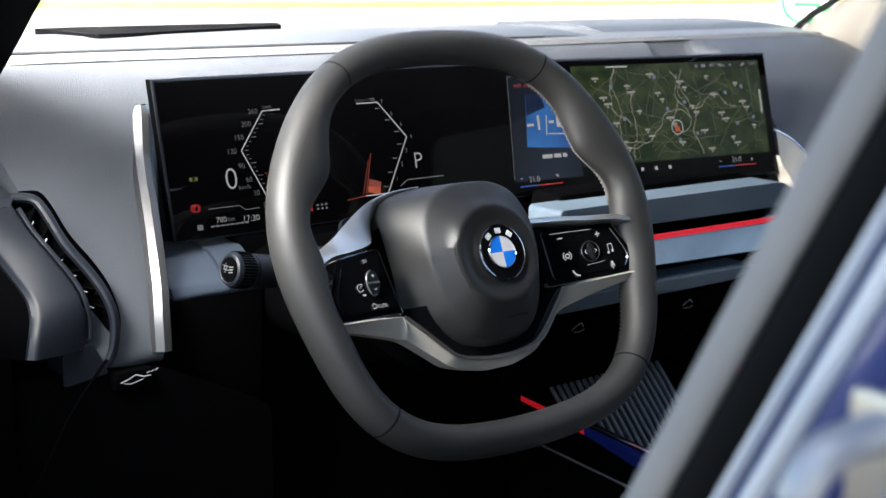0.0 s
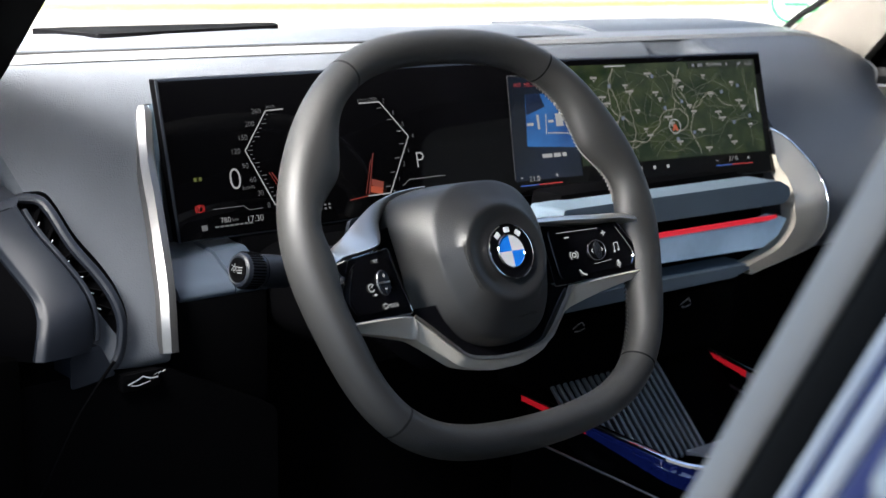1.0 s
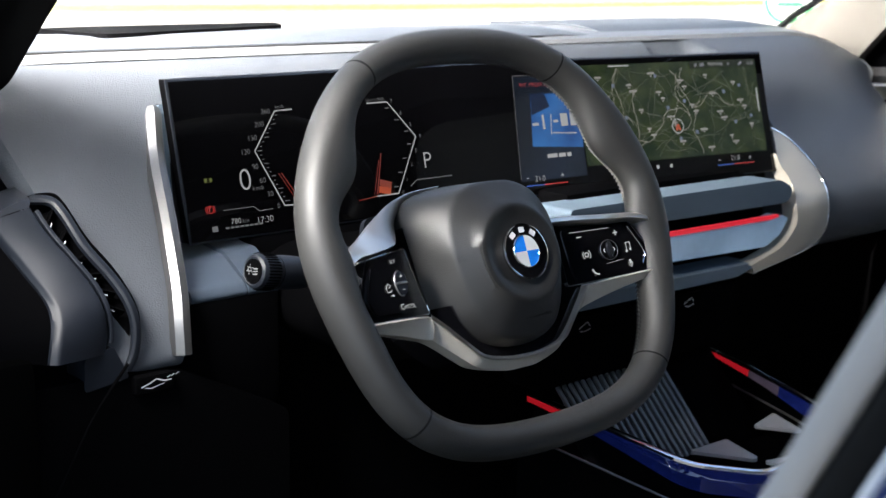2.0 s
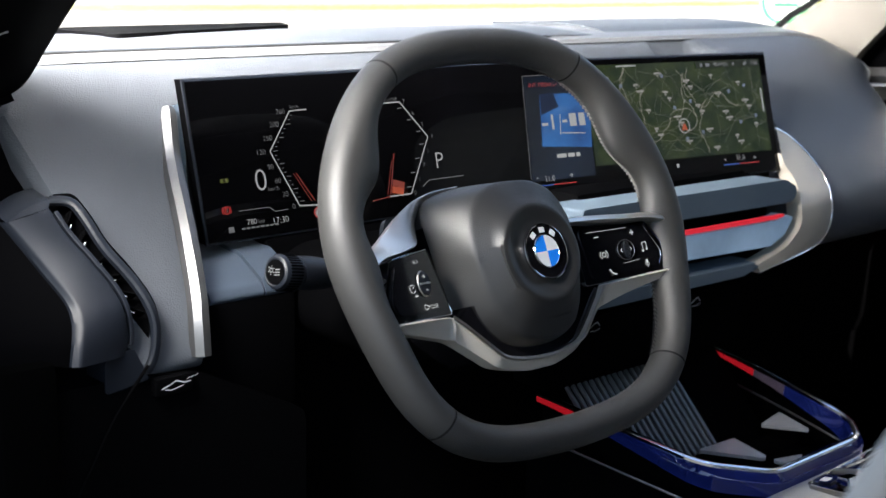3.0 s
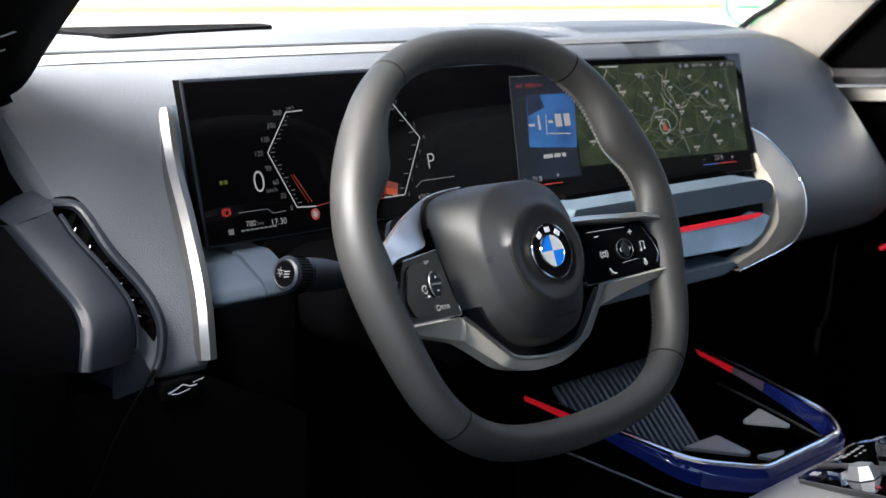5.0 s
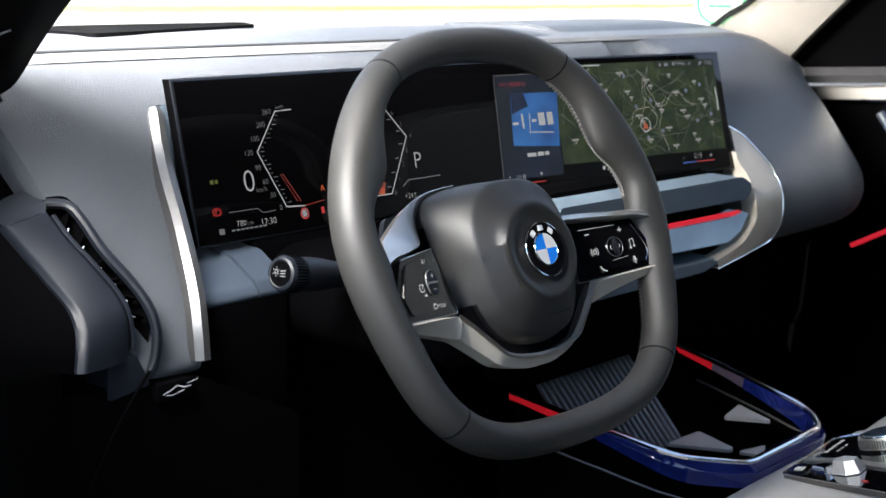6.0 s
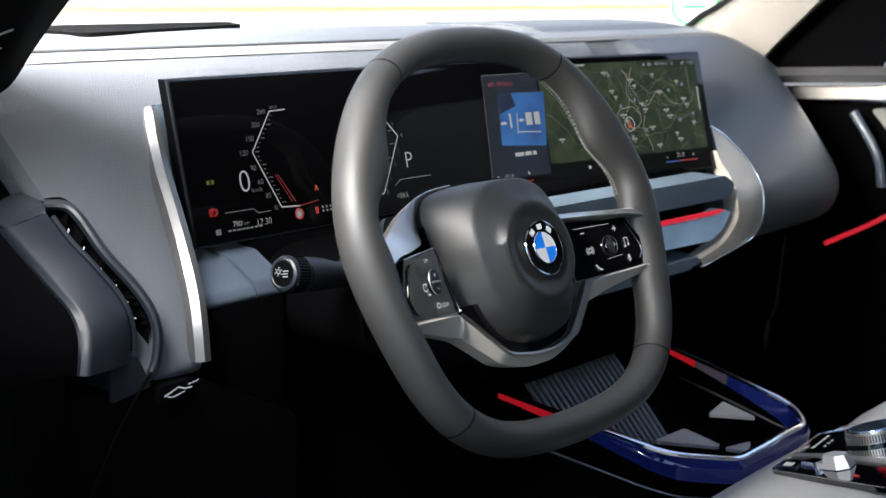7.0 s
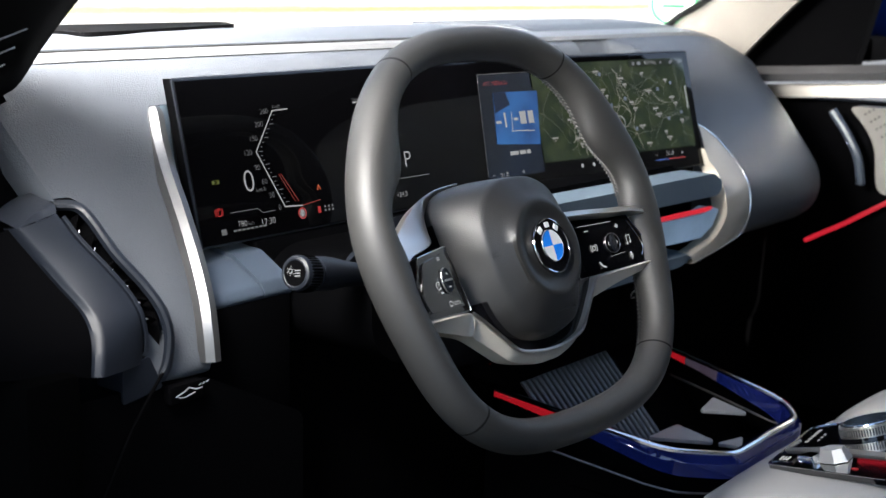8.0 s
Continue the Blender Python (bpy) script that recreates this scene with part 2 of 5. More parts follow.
rows = []
for x in np.linspace(0.12, 0.71, 60):
    e = max(0, (x - 0.44) / 0.27)
    b = max(0.0, min(1.0, (0.268 - x) / 0.03))
    prof = spline([(0.56, 1.1385), (0.46, 1.1425), (0.40, 1.1405), (0.36, 1.1345), (0.318, 1.1215), (0.272, 1.10), (0.225, 1.06), (0.192, 1.02), (0.153, 0.965), (0.133, 0.93), (0.131, 0.895), (0.15, 0.868), (0.21, 0.85)], 48)
    rows.append([Vector((x, mix(p.x, max(p.x, 0.176 + 0.635 * (p.y - 0.886), 0.28), b) + 0.10 * e ** 2.5 * max(0, min(1, (1.13 - p.y) / 0.06)), p.y - 0.05 * e * e * max(0, (p.y - 0.86) / 0.26))) for p in prof])
part("passenger_panel", thick(grid(rows), 0.006), DASH, dash, "grained leatherette passenger side panel")
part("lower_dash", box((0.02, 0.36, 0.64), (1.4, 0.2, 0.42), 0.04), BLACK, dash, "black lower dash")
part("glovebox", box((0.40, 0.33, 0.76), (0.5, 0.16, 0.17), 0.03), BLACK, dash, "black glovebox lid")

# padded hood over the instruments, its front seam and the hatch of the head-up display
hood = []
for x in np.linspace(-0.66, 0.28, 50):
    lift = table(x, [0.03, 0.28], [0.0022, -0.0110])
    hood.append([Vector((x, y, z + lift)) for y, z in ((0.3385, 1.1245), (0.3385, 1.1310), (0.345, 1.1328), (0.37, 1.1350), (0.42, 1.1384), (0.47, 1.1380), (0.54, 1.1290))])
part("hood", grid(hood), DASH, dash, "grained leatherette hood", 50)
part("hood_seam", sweep([Vector((x, 0.3372, 1.1312)) for x in np.linspace(-0.66, 0.0, 12)], circle(0.0009, 6)), RUBBER, dash, "dark sewn seam")
part("hatch", prism(rounded([(-0.545, 0.395), (-0.50, 0.405), (-0.275, 0.485), (-0.245, 0.545), (-0.50, 0.535), (-0.56, 0.52)], 0.012), 1.1365, 1.1435, 0.001), BLACK, dash, "dark head-up display hatch")
for k in range(10):
    part("defrost_slot", box((0.07 + 0.016 * k, 0.60 - 0.001 * k, 1.1295), (0.009, 0.05, 0.004), 0.001), BLACK, dash)

# silver upright strip beside the screen
path = [p + Vector((-0.0110, -0.0175, 0.002)) * mix(0.45, 1.0, (p.z - 0.886) / 0.196) for p in spline([(-0.5425, 0.306, 1.0815), (-0.5515, 0.288, 1.056), (-0.562, 0.264, 1.030), (-0.572, 0.234, 0.998), (-0.582, 0.206, 0.966), (-0.5885, 0.187, 0.937), (-0.594, 0.175, 0.911), (-0.5965, 0.169, 0.886)], 40)]
section = [(-0.0080, -0.008), (-0.0080, 0.003), (-0.0065, 0.0052), (0.0005, 0.0062), (0.0062, 0.0012), (0.0066, -0.008)]
part("upright_strip", sweep(path, section, up=(0, -0.84, 0.54), scales=[0.6, 0.85] + [1.0] * 38), SATIN, dash, "satin silver upright strip", 25)
cheek_rows = []
for k, p in enumerate(path[:26]):
    w = 0.020 * (1 - k / 25) + 0.003
    cheek_rows.append([p + Vector((0.006, 0.004, 0)), p + Vector((0.007, 0.0005, 0.001)), p + Vector((0.006 + 0.5 * w, 0.004, 0.002)), p + Vector((0.006 + w, 0.012, 0.001)), p + Vector((0.006 + w, 0.03, 0))])
part("cheek", grid(cheek_rows), BAR, dash, "blue grey cheek behind the silver strip", 50)

# ledge and fascia under the screen
for name, x0, x1, lift in (("ledge", -0.5785, -0.5225, 0.0), ("ledge", -0.521, -0.487, 0.003)):
    prof = rounded([(0.27, 0.958 + lift), (0.222, 0.953 + lift), (0.187, 0.934 + lift), (0.181, 0.926), (0.19, 0.915), (0.27, 0.92)], 0.003, 3)
    part(name, bevelled(grid([[Vector((x, y, z)) for y, z in prof] for x in (x0, x1)], closed_cols=True, caps=True), 0.0015), LEDGE, dash, "blue grey plastic ledge")
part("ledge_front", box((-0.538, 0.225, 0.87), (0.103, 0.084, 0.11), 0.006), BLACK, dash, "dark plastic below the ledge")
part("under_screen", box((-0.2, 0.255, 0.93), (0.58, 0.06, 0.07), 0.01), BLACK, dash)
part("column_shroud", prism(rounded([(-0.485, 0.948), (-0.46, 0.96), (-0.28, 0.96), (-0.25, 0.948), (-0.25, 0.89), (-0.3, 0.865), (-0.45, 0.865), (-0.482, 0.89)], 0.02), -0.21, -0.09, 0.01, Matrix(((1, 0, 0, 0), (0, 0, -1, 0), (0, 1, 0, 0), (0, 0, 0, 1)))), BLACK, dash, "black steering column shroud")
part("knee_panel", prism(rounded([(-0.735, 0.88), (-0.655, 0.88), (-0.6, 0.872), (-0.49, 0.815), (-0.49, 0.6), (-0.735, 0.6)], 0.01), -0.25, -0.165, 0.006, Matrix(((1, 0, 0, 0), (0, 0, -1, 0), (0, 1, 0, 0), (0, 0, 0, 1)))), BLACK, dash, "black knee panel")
rod = spline([(-0.653, 0.160, 0.889), (-0.672, 0.158, 0.868), (-0.690, 0.157, 0.845), (-0.71, 0.157, 0.81), (-0.74, 0.157, 0.76)], 14)
part("knee_edge", sweep(rod, circle(0.0014, 8)), BLACK, dash)
boot = thing("boot_switch", "small black switch with white car outline", "switch")
part("key", box((-0.63, 0.163, 0.868), (0.036, 0.012, 0.016), 0.003), BLACK, boot)

FRONT = Matrix(((1, 0, 0, 0), (0, 0, -1, 0), (0, 1, 0, 0), (0, 0, 0, 1)))  # x, z outlines, raised towards the driver


def strokes(name, lines, mat, parent, place, label=""):
    """Thin flat bars: (x0, y0, x1, y1, width); place puts a point of the drawing in space."""
    bm = bmesh.new()
    for x0, y0, x1, y1, w in lines:
        d = Vector((x1 - x0, y1 - y0))
        k = max(1, int(d.length / 0.02))
        s = Vector((-d.y, d.x)).normalized() * w / 2
        for i in range(k):
            a, b = Vector((x0, y0)) + d * (i / k), Vector((x0, y0)) + d * ((i + 1) / k)
            bm.faces.new([bm.verts.new(place(*p)) for p in (a - s, b - s, b + s, a + s)])
    return part(name, bm, mat, parent, label)


def polyline(points, w):
    return [(*points[i], *points[i + 1], w) for i in range(len(points) - 1)]


DIM_PRINT = material("dim white print", (0.45, 0.45, 0.45), 0.5)
# white car outline on the boot switch
BZ = lambda z: 0.8685 + 0.62 * (z - 0.8685)
strokes("symbol", [(x0, BZ(z0), x1, BZ(z1), w * 0.7) for x0, z0, x1, z1, w in polyline([(-0.643, 0.866), (-0.635, 0.870), (-0.629, 0.8745), (-0.622, 0.870), (-0.615, 0.870)], 0.0014) + polyline([(-0.640, 0.8645), (-0.634, 0.8625), (-0.628, 0.8645), (-0.622, 0.8665)], 0.001) + [(-0.619 + 0.004 * k, 0.8735 + 0.001 * k, -0.616 + 0.004 * k, 0.876 + 0.001 * k, 0.001) for k in range(3)]], DIM_PRINT, boot, lambda x, z: Vector((x, 0.1565, z)), "white print")

# ---- side air vent ----
vent = thing("side_vent", "angular dark plastic air vent pod", "air vent")


# near-black without gloss: shade on the pod's end painted as colour
SHADE_FACE = material("end face shade black", (0.0012, 0.0012, 0.0014), 0.95, grain=0.2, scale=1200, spec=0.0)


EDGE_A = [(-0.742, 0.219, 1.0095), (-0.7305, 0.210, 0.990), (-0.719, 0.196, 0.968), (-0.7095, 0.178, 0.947), (-0.7105, 0.165, 0.9335), (-0.716, 0.155, 0.9205), (-0.722, 0.149, 0.903)]
EDGE_B = [(-0.7045, 0.221, 1.0165), (-0.697, 0.206, 0.996), (-0.686, 0.190, 0.976), (-0.6745, 0.177, 0.955), (-0.6695, 0.168, 0.938), (-0.6675, 0.1655, 0.918), (-0.6705, 0.164, 0.900)]
EDGE_C = [(-0.699, 0.231, 1.0215), (-0.6865, 0.219, 1.0205), (-0.6805, 0.208, 1.0105), (-0.671, 0.192, 0.985), (-0.655, 0.177, 0.959), (-0.6465, 0.1665, 0.939), (-0.643, 0.162, 0.919), (-0.6455, 0.162, 0.896), (-0.652, 0.164, 0.882)]
sa, sb, sc = spline(EDGE_A, 50), spline(EDGE_B, 50), spline(EDGE_C, 50)
rows, face_rows = [], []
for p, q in zip(sa, sb):
    d = q - p
    rows.append([p + Vector((-0.003, 0.012, -0.001)), p + Vector((-0.0022, 0.003, 0)), p + d * 0.015, p + d * 0.05 + Vector((0, -0.0018, 0)), p + d * 0.11 + Vector((0, -0.0026, 0)), p + d * 0.5 + Vector((0, -0.0032, 0)), p + d * 0.86 + Vector((0, -0.002, 0)), p + d * 0.95 + Vector((0, -0.0008, 0)), q, q + Vector((0.0012, 0.004, 0)), q + Vector((0.003, 0.035, 0.002))])
    deep = Vector((p.x - 0.11, p.y + 0.03, mix(p.z, 0.93, 0.5)))
    face_rows.append([deep, mix(deep, p, 0.9) + Vector((0, 0.004, 0)), p + Vector((-0.003, 0.006, -0.001))])
part("pod", grid(rows), PLASTIC, vent, "dark blue grey plastic pod", 40)
part("pod_face", grid(face_rows), SHADE_FACE, vent, "flat end face, shade put in as near-black", 50)
top_edge = [Vector((mix(-0.742, -0.699, u), mix(0.219, 0.231, u) - 0.002, mix(1.0095, 1.0215, u) + 0.003 * math.sin(math.pi * u))) for u in np.linspace(0, 1, 10)]
bottom_edge = [mix(rows[0][3], rows[0][8], u) for u in np.linspace(0, 1, 10)]
part("pod_top", grid([bottom_edge, [mix(p, q, 0.85) for p, q in zip(bottom_edge, top_edge)], top_edge, [p + Vector((0.0, 0.006, 0.001)) for p in top_edge], [p + Vector((0.004, 0.04, 0.004)) for p in top_edge]]), PLASTIC, vent, "bevelled pod top", 40)
part("inner_lip", sweep([p + Vector((0.0045, 0.002, 0)) for p in sb[2:46]], [(-0.0018, -0.002), (-0.0018, 0.0012), (0, 0.0018), (0.0018, 0.0012), (0.0018, -0.002)], up=(0, -0.84, 0.54)), PLASTIC, vent, "raised duct lip", 40)
part("outer_ring", sweep(sc, [(-0.0035, -0.004), (-0.0035, 0.0008), (-0.0015, 0.0022), (0.0015, 0.0022), (0.0035, 0.0005), (0.0035, -0.004)], up=(0, -0.84, 0.54)), PLASTIC, vent, "dark ring round the duct", 40)
# soft shadow between ring and panel, made by the near-black colour
part("ring_flank", grid([[p + Vector((0.002, 0.002, 0)) for p in sc], [p + Vector((0.010, 0.012, 0)) for p in sc], [p + Vector((0.022, 0.045, 0)) for p in sc]]), SHADE_FACE, vent, "flank of the ring, its shadow put in as near-black")
part("duct", grid([[p + Vector((0.002, 0.016, 0)) for p in sc], [mix(p, q, 0.5) + Vector((0, 0.03, 0)) for p, q in zip(sc, sb)], [q + Vector((0, 0.02, 0)) for q in sb]]), BLACK, vent, "black vent duct")
for k in range(6):
    u = 0.22 + 0.095 * k
    p, q = sc[int(u * 49)], sb[int(u * 49)]
    blade = part("blade", sweep([mix(p, q, 0.12) + Vector((0, 0.014, -0.002)), mix(p, q, 0.9) + Vector((0, 0.016, 0.002))], [(-0.0006, -0.006), (-0.0006, 0.006), (0.0006, 0.006), (0.0006, -0.006)], up=(0, -0.84, 0.54)), BLACK, vent, "black air blade")
    part("blade_tip", sweep([mix(p, q, 0.55) + Vector((0, 0.0060, 0)), mix(p, q, 0.70) + Vector((0, 0.0060, 0.0012))], circle(0.0005, 6)), DIM_PRINT, blade, "pale blade tip")
part("foot", prism(rounded([(-0.69, 0.898), (-0.664, 0.905), (-0.650, 0.876), (-0.69, 0.87)], 0.004), -0.195, -0.163, 0.003, FRONT), PLASTIC, vent)

# ---- curved screen ----
screen = thing("curved_display", "wide curved black glass display, switched on", "display")


def screen_y(x, z):
    """The front of the glass: flat before the driver, then bent towards him."""
    bend = 0.0
    if x > -0.24:
        u = min(x, -0.02) + 0.24
        bend = 0.16 * u * u / (2 * 0.22)
        if x > -0.02:
            bend += 0.16 * (x + 0.02)
    return 0.245 - bend + 0.25 * (z - 1.04)


def on_screen(x, z, off=0.0008):
    return Vector((x, screen_y(x, z) - off, z))


XL, XR, ZB, ZT = -0.552, 0.246, 0.966, 1.1105


def screen_block(name, x0, x1, z0, z1, front, back, mat, label="", n=48, bevel=0.0012):
    rows = []
    outline = rounded([(z0, -back), (z1, -back), (z1, -front), (z0, -front)], bevel, 3)
    for x in np.linspace(x0, x1, n):
        rows.append([Vector((x, screen_y(x, z) + o, z)) for z, o in outline])
    return part(name, grid(rows, closed_cols=True, caps=True), mat, screen, label)


screen_block("housing", XL, XR, ZB, ZT, -0.0015, -0.014, BLACK)
screen_block("bezel", XL - 0.0008, XR + 0.0008, ZB - 0.0008, ZT + 0.0008, -0.001, -0.003, PLASTIC, "thin grey rim")
screen_block("glass", XL + 0.001, XR - 0.001, ZB + 0.001, ZT - 0.001, 0.0004, -0.003, SCREEN, "black glass front")
S_WHITE = glow("screen white", (0.8, 0.82, 0.85), 0.125)
S_GREY = glow("screen grey", (0.5, 0.52, 0.56), 0.065)
S_RED = glow("screen red", (1.0, 0.03, 0.03), 0.11)
S_ORANGE = glow("screen orange", (1.0, 0.13, 0.02), 0.11)
S_BLUE = glow("screen blue", (0.05, 0.2, 0.9), 0.125)
S_EMBER = glow("screen ember", (1.0, 0.05, 0.02), 0.045)
S_TICK = glow("screen tick", (0.5, 0.52, 0.56), 0.05)
S_YELLOW = glow("screen yellow", (0.6, 0.7, 0.1), 0.035)


def gradient(name, a, b, power, scale, kind="noise"):
    """A lit picture area: tones a and b in soft drifts."""
    m = bpy.data.materials.new(name)
    m.use_nodes = True
    n, l = m.node_tree.nodes, m.node_tree.links
    bs = n["Principled BSDF"]
    bs.inputs["Base Color"].default_value = (0.003, 0.003, 0.003, 1)
    bs.inputs["Roughness"].default_value = 0.06
    co = n.new("ShaderNodeTexCoord")
    tx = n.new("ShaderNodeTexNoise")
    tx.inputs["Scale"].default_value, tx.inputs["Detail"].default_value = scale, 8
    l.new(co.outputs["Object"], tx.inputs["Vector"])
    rp = n.new("ShaderNodeValToRGB")
    rp.color_ramp.elements[0].position, rp.color_ramp.elements[1].position = 0.38, 0.66
    rp.color_ramp.elements[0].color, rp.color_ramp.elements[1].color = (*a, 1), (*b, 1)
    l.new(tx.outputs[0], rp.inputs[0])
    l.new(rp.outputs[0], bs.inputs["Emission Color"])
    bs.inputs["Emission Strength"].default_value = power
    return m


def screen_patch(name, outline, mat, off, label=""):
    """A lit area of the screen, a quad given by its corners, bent with the glass."""
    a, b, c, d = (Vector(p) for p in outline)  # low left, low right, high right, high left
    rows = []
    for i in range(3):
        v = i / 2
        lo, hi = mix(a, d, v), mix(b, c, v)
        rows.append([on_screen(*mix(lo, hi, j / 12), off) for j in range(13)])
    return part(name, grid(rows), mat, screen, label)


def bars(name, lines, mat, label="", off=0.0012):
    return strokes(name, lines, mat, screen, lambda x, z: on_screen(x, z, off), label)


def screen_text(name, text, x, z, size, mat, align="CENTER", off=0.0012):
    slope = (screen_y(x + 0.01, z) - screen_y(x - 0.01, z)) / 0.02
    ux = Vector((1, slope, 0)).normalized()
    uz = Vector((0, 0.25, 1)).normalized()
    n = ux.cross(uz)
    o = on_screen(x, z, off)
    m = Matrix(((ux.x, uz.x, n.x, o.x), (ux.y, uz.y, n.y, o.y), (ux.z, uz.z, n.z, o.z), (0, 0, 0, 1)))
    return writing(name, text, size, mat, screen, m, align)


# speed and revs
left_gauge = [(-0.423, 1.0775), (-0.443, 1.077), (-0.4715, 1.042), (-0.4475, 0.990), (-0.425, 0.9885)]
right_gauge = [(-0.333, 1.0775), (-0.307, 1.0775), (-0.276, 1.041), (-0.309, 0.987), (-0.337, 0.987)]
bars("speed_scale", polyline(left_gauge, 0.0013), S_WHITE)
bars("rev_scale", polyline(right_gauge, 0.0013), S_WHITE)
ticks = []
for (a, b), k in (((left_gauge[1], left_gauge[2]), 9), ((left_gauge[2], left_gauge[3]), 13)):
    for i in range(k):
        u = i / k
        x, z = mix(a[0], b[0], u), mix(a[1], b[1], u)
        ticks.append((x + 0.003, z, x + (0.0085 if i % 3 == 0 else 0.0055), z, 0.0007))
for (a, b), k in (((right_gauge[1], right_gauge[2]), 3), ((right_gauge[2], right_gauge[3]), 4)):
    for i in range(k):
        u = (i + 0.5) / k
        x, z = mix(a[0], b[0], u), mix(a[1], b[1], u)
        ticks.append((x - 0.003, z, x - 0.009, z, 0.0009))
tagged(bars("ticks", ticks, S_TICK), kind="stuff")
for text, u, a, b in (("260", 0.0, 1, 2), ("200", 0.32, 1, 2), ("150", 0.66, 1, 2), ("120", 1.0, 1, 2), ("90", 0.27, 2, 3), ("60", 0.52, 2, 3), ("30", 0.77, 2, 3), ("0", 1.0, 2, 3)):
    x, z = mix(left_gauge[a][0], left_gauge[b][0], u), mix(left_gauge[a][1], left_gauge[b][1], u)
    screen_text("figure", text, x - 0.005, z, 0.0072, S_GREY, "RIGHT")
for text, u, a, b in (("7", 0.0, 1, 2), ("6", 0.33, 1, 2), ("5", 0.66, 1, 2), ("4", 1.0, 1, 2), ("3", 0.26, 2, 3), ("2", 0.5, 2, 3), ("1", 0.76, 2, 3), ("0", 1.0, 2, 3)):
    x, z = mix(right_gauge[a][0], right_gauge[b][0], u), mix(right_gauge[a][1], right_gauge[b][1], u)
    screen_text("figure", text, x + 0.004, z, 0.0065, S_GREY, "LEFT")
screen_text("unit", "km/h", -0.437, 1.0805, 0.0052, S_GREY)
screen_text("unit", "1/min x1000", -0.322, 1.0805, 0.0050, S_GREY)
screen_text("speed_figure", "0", -0.4865, 1.0165, 0.029, S_WHITE)
screen_text("unit", "km/h", -0.4735, 1.0085, 0.0065, S_GREY)
screen_text("gear_letter", "P", -0.2655, 1.0155, 0.024, S_WHITE)
screen_text("range_figure", "780", -0.503, 0.9815, 0.0075, S_WHITE)
screen_text("unit", "km", -0.4925, 0.981, 0.006, S_GREY)
screen_text("clock_figure", "17:30", -0.4715, 0.9795, 0.0085, S_WHITE)
screen_text("sensor_reading", "+24.5", -0.283, 0.982, 0.0075, S_WHITE)
bars("frame_line", polyline([(-0.515, 0.9925), (-0.482, 0.9925), (-0.476, 0.988), (-0.461, 0.9885)], 0.0007), S_GREY)
bars("frame_line", polyline([(-0.292, 0.9925), (-0.283, 0.998), (-0.235, 0.998)], 0.0009), S_GREY)
bars("fuel_bar", [(-0.515 + 0.0052 * k, 0.9765, -0.511 + 0.0052 * k, 0.9765, 0.0016) for k in range(8)] + [(-0.529, 0.977, -0.523, 0.977, 0.005)], S_GREY)
bars("light_symbol", [(-0.530, 1.0205, -0.527, 1.0205, 0.0035), (-0.5245, 1.0205, -0.5215, 1.0205, 0.0035)] + [(-0.5265, 1.0188 + 0.0017 * k, -0.525, 1.0188 + 0.0017 * k, 0.0006) for k in range(3)], S_YELLOW)


def ring_lines(x, z, r, w, n=20, a0=0.0, a1=6.2832):
    return polyline([(x + r * math.cos(a0 + (a1 - a0) * i / n), z + r * math.sin(a0 + (a1 - a0) * i / n)) for i in range(n + 1)], w)


bars("brake_symbol", ring_lines(-0.528, 0.9945, 0.0033, 0.0009) + ring_lines(-0.528, 0.9945, 0.0048, 0.0007, 8, 2.4, 3.9) + ring_lines(-0.528, 0.9945, 0.0048, 0.0007, 8, -0.75, 0.75) + [(-0.529, 0.9925, -0.529, 0.997, 0.0009), (-0.529, 0.9962, -0.527, 0.9962, 0.0009)], S_RED)
bars("limit_face", ring_lines(-0.427, 0.9815, 0.0020, 0.0042, 24), S_WHITE, off=0.0009)
bars("limit_ring", ring_lines(-0.427, 0.9815, 0.0048, 0.0013), S_RED)
screen_text("limit_figure", "100", -0.427, 0.9815, 0.0046, BLACK, off=0.0014)
GLOW_RED = gradient("red haze", (0.0, 0.0, 0.0), (0.5, 0.03, 0.01), 0.03, 30)
screen_patch("rev_haze", [(-0.338, 0.988), (-0.314, 0.988), (-0.311, 0.998), (-0.333, 1.004)], GLOW_RED, 0.0009)
bars("rev_bar", [(-0.3265, 0.9885, -0.3250, 0.9950, 0.0150)], S_ORANGE)
bars("rev_bar_top", [(-0.3248, 0.9950, -0.3230, 1.0010, 0.0150)], glow("screen dark orange", (1.0, 0.08, 0.02), 0.05))
bars("needles", [(-0.336, 0.989, -0.324, 1.028, 0.0012), (-0.340, 0.9885, -0.328, 1.022, 0.0008), (-0.429, 0.993, -0.446, 1.02, 0.0012), (-0.433, 0.993, -0.449, 1.02, 0.0008), (-0.40, 0.991, -0.425, 0.9885, 0.0009), (-0.36, 0.985, -0.337, 0.987, 0.0009)], S_EMBER)
bars("warning_lamps", [(-0.404, 0.985, -0.404, 0.979, 0.004)], S_RED)
tagged(bars("seat_marks", [(-0.397 + 0.005 * (k % 3), 0.984 - 0.0035 * (k // 3), -0.3945 + 0.005 * (k % 3), 0.984 - 0.0035 * (k // 3), 0.002) for k in range(6)], S_GREY), kind="stuff")
bars("heading_arrow", [(-0.402, 1.0, -0.400, 1.005, 0.0015), (-0.398, 1.0, -0.400, 1.005, 0.0015)], S_ORANGE)

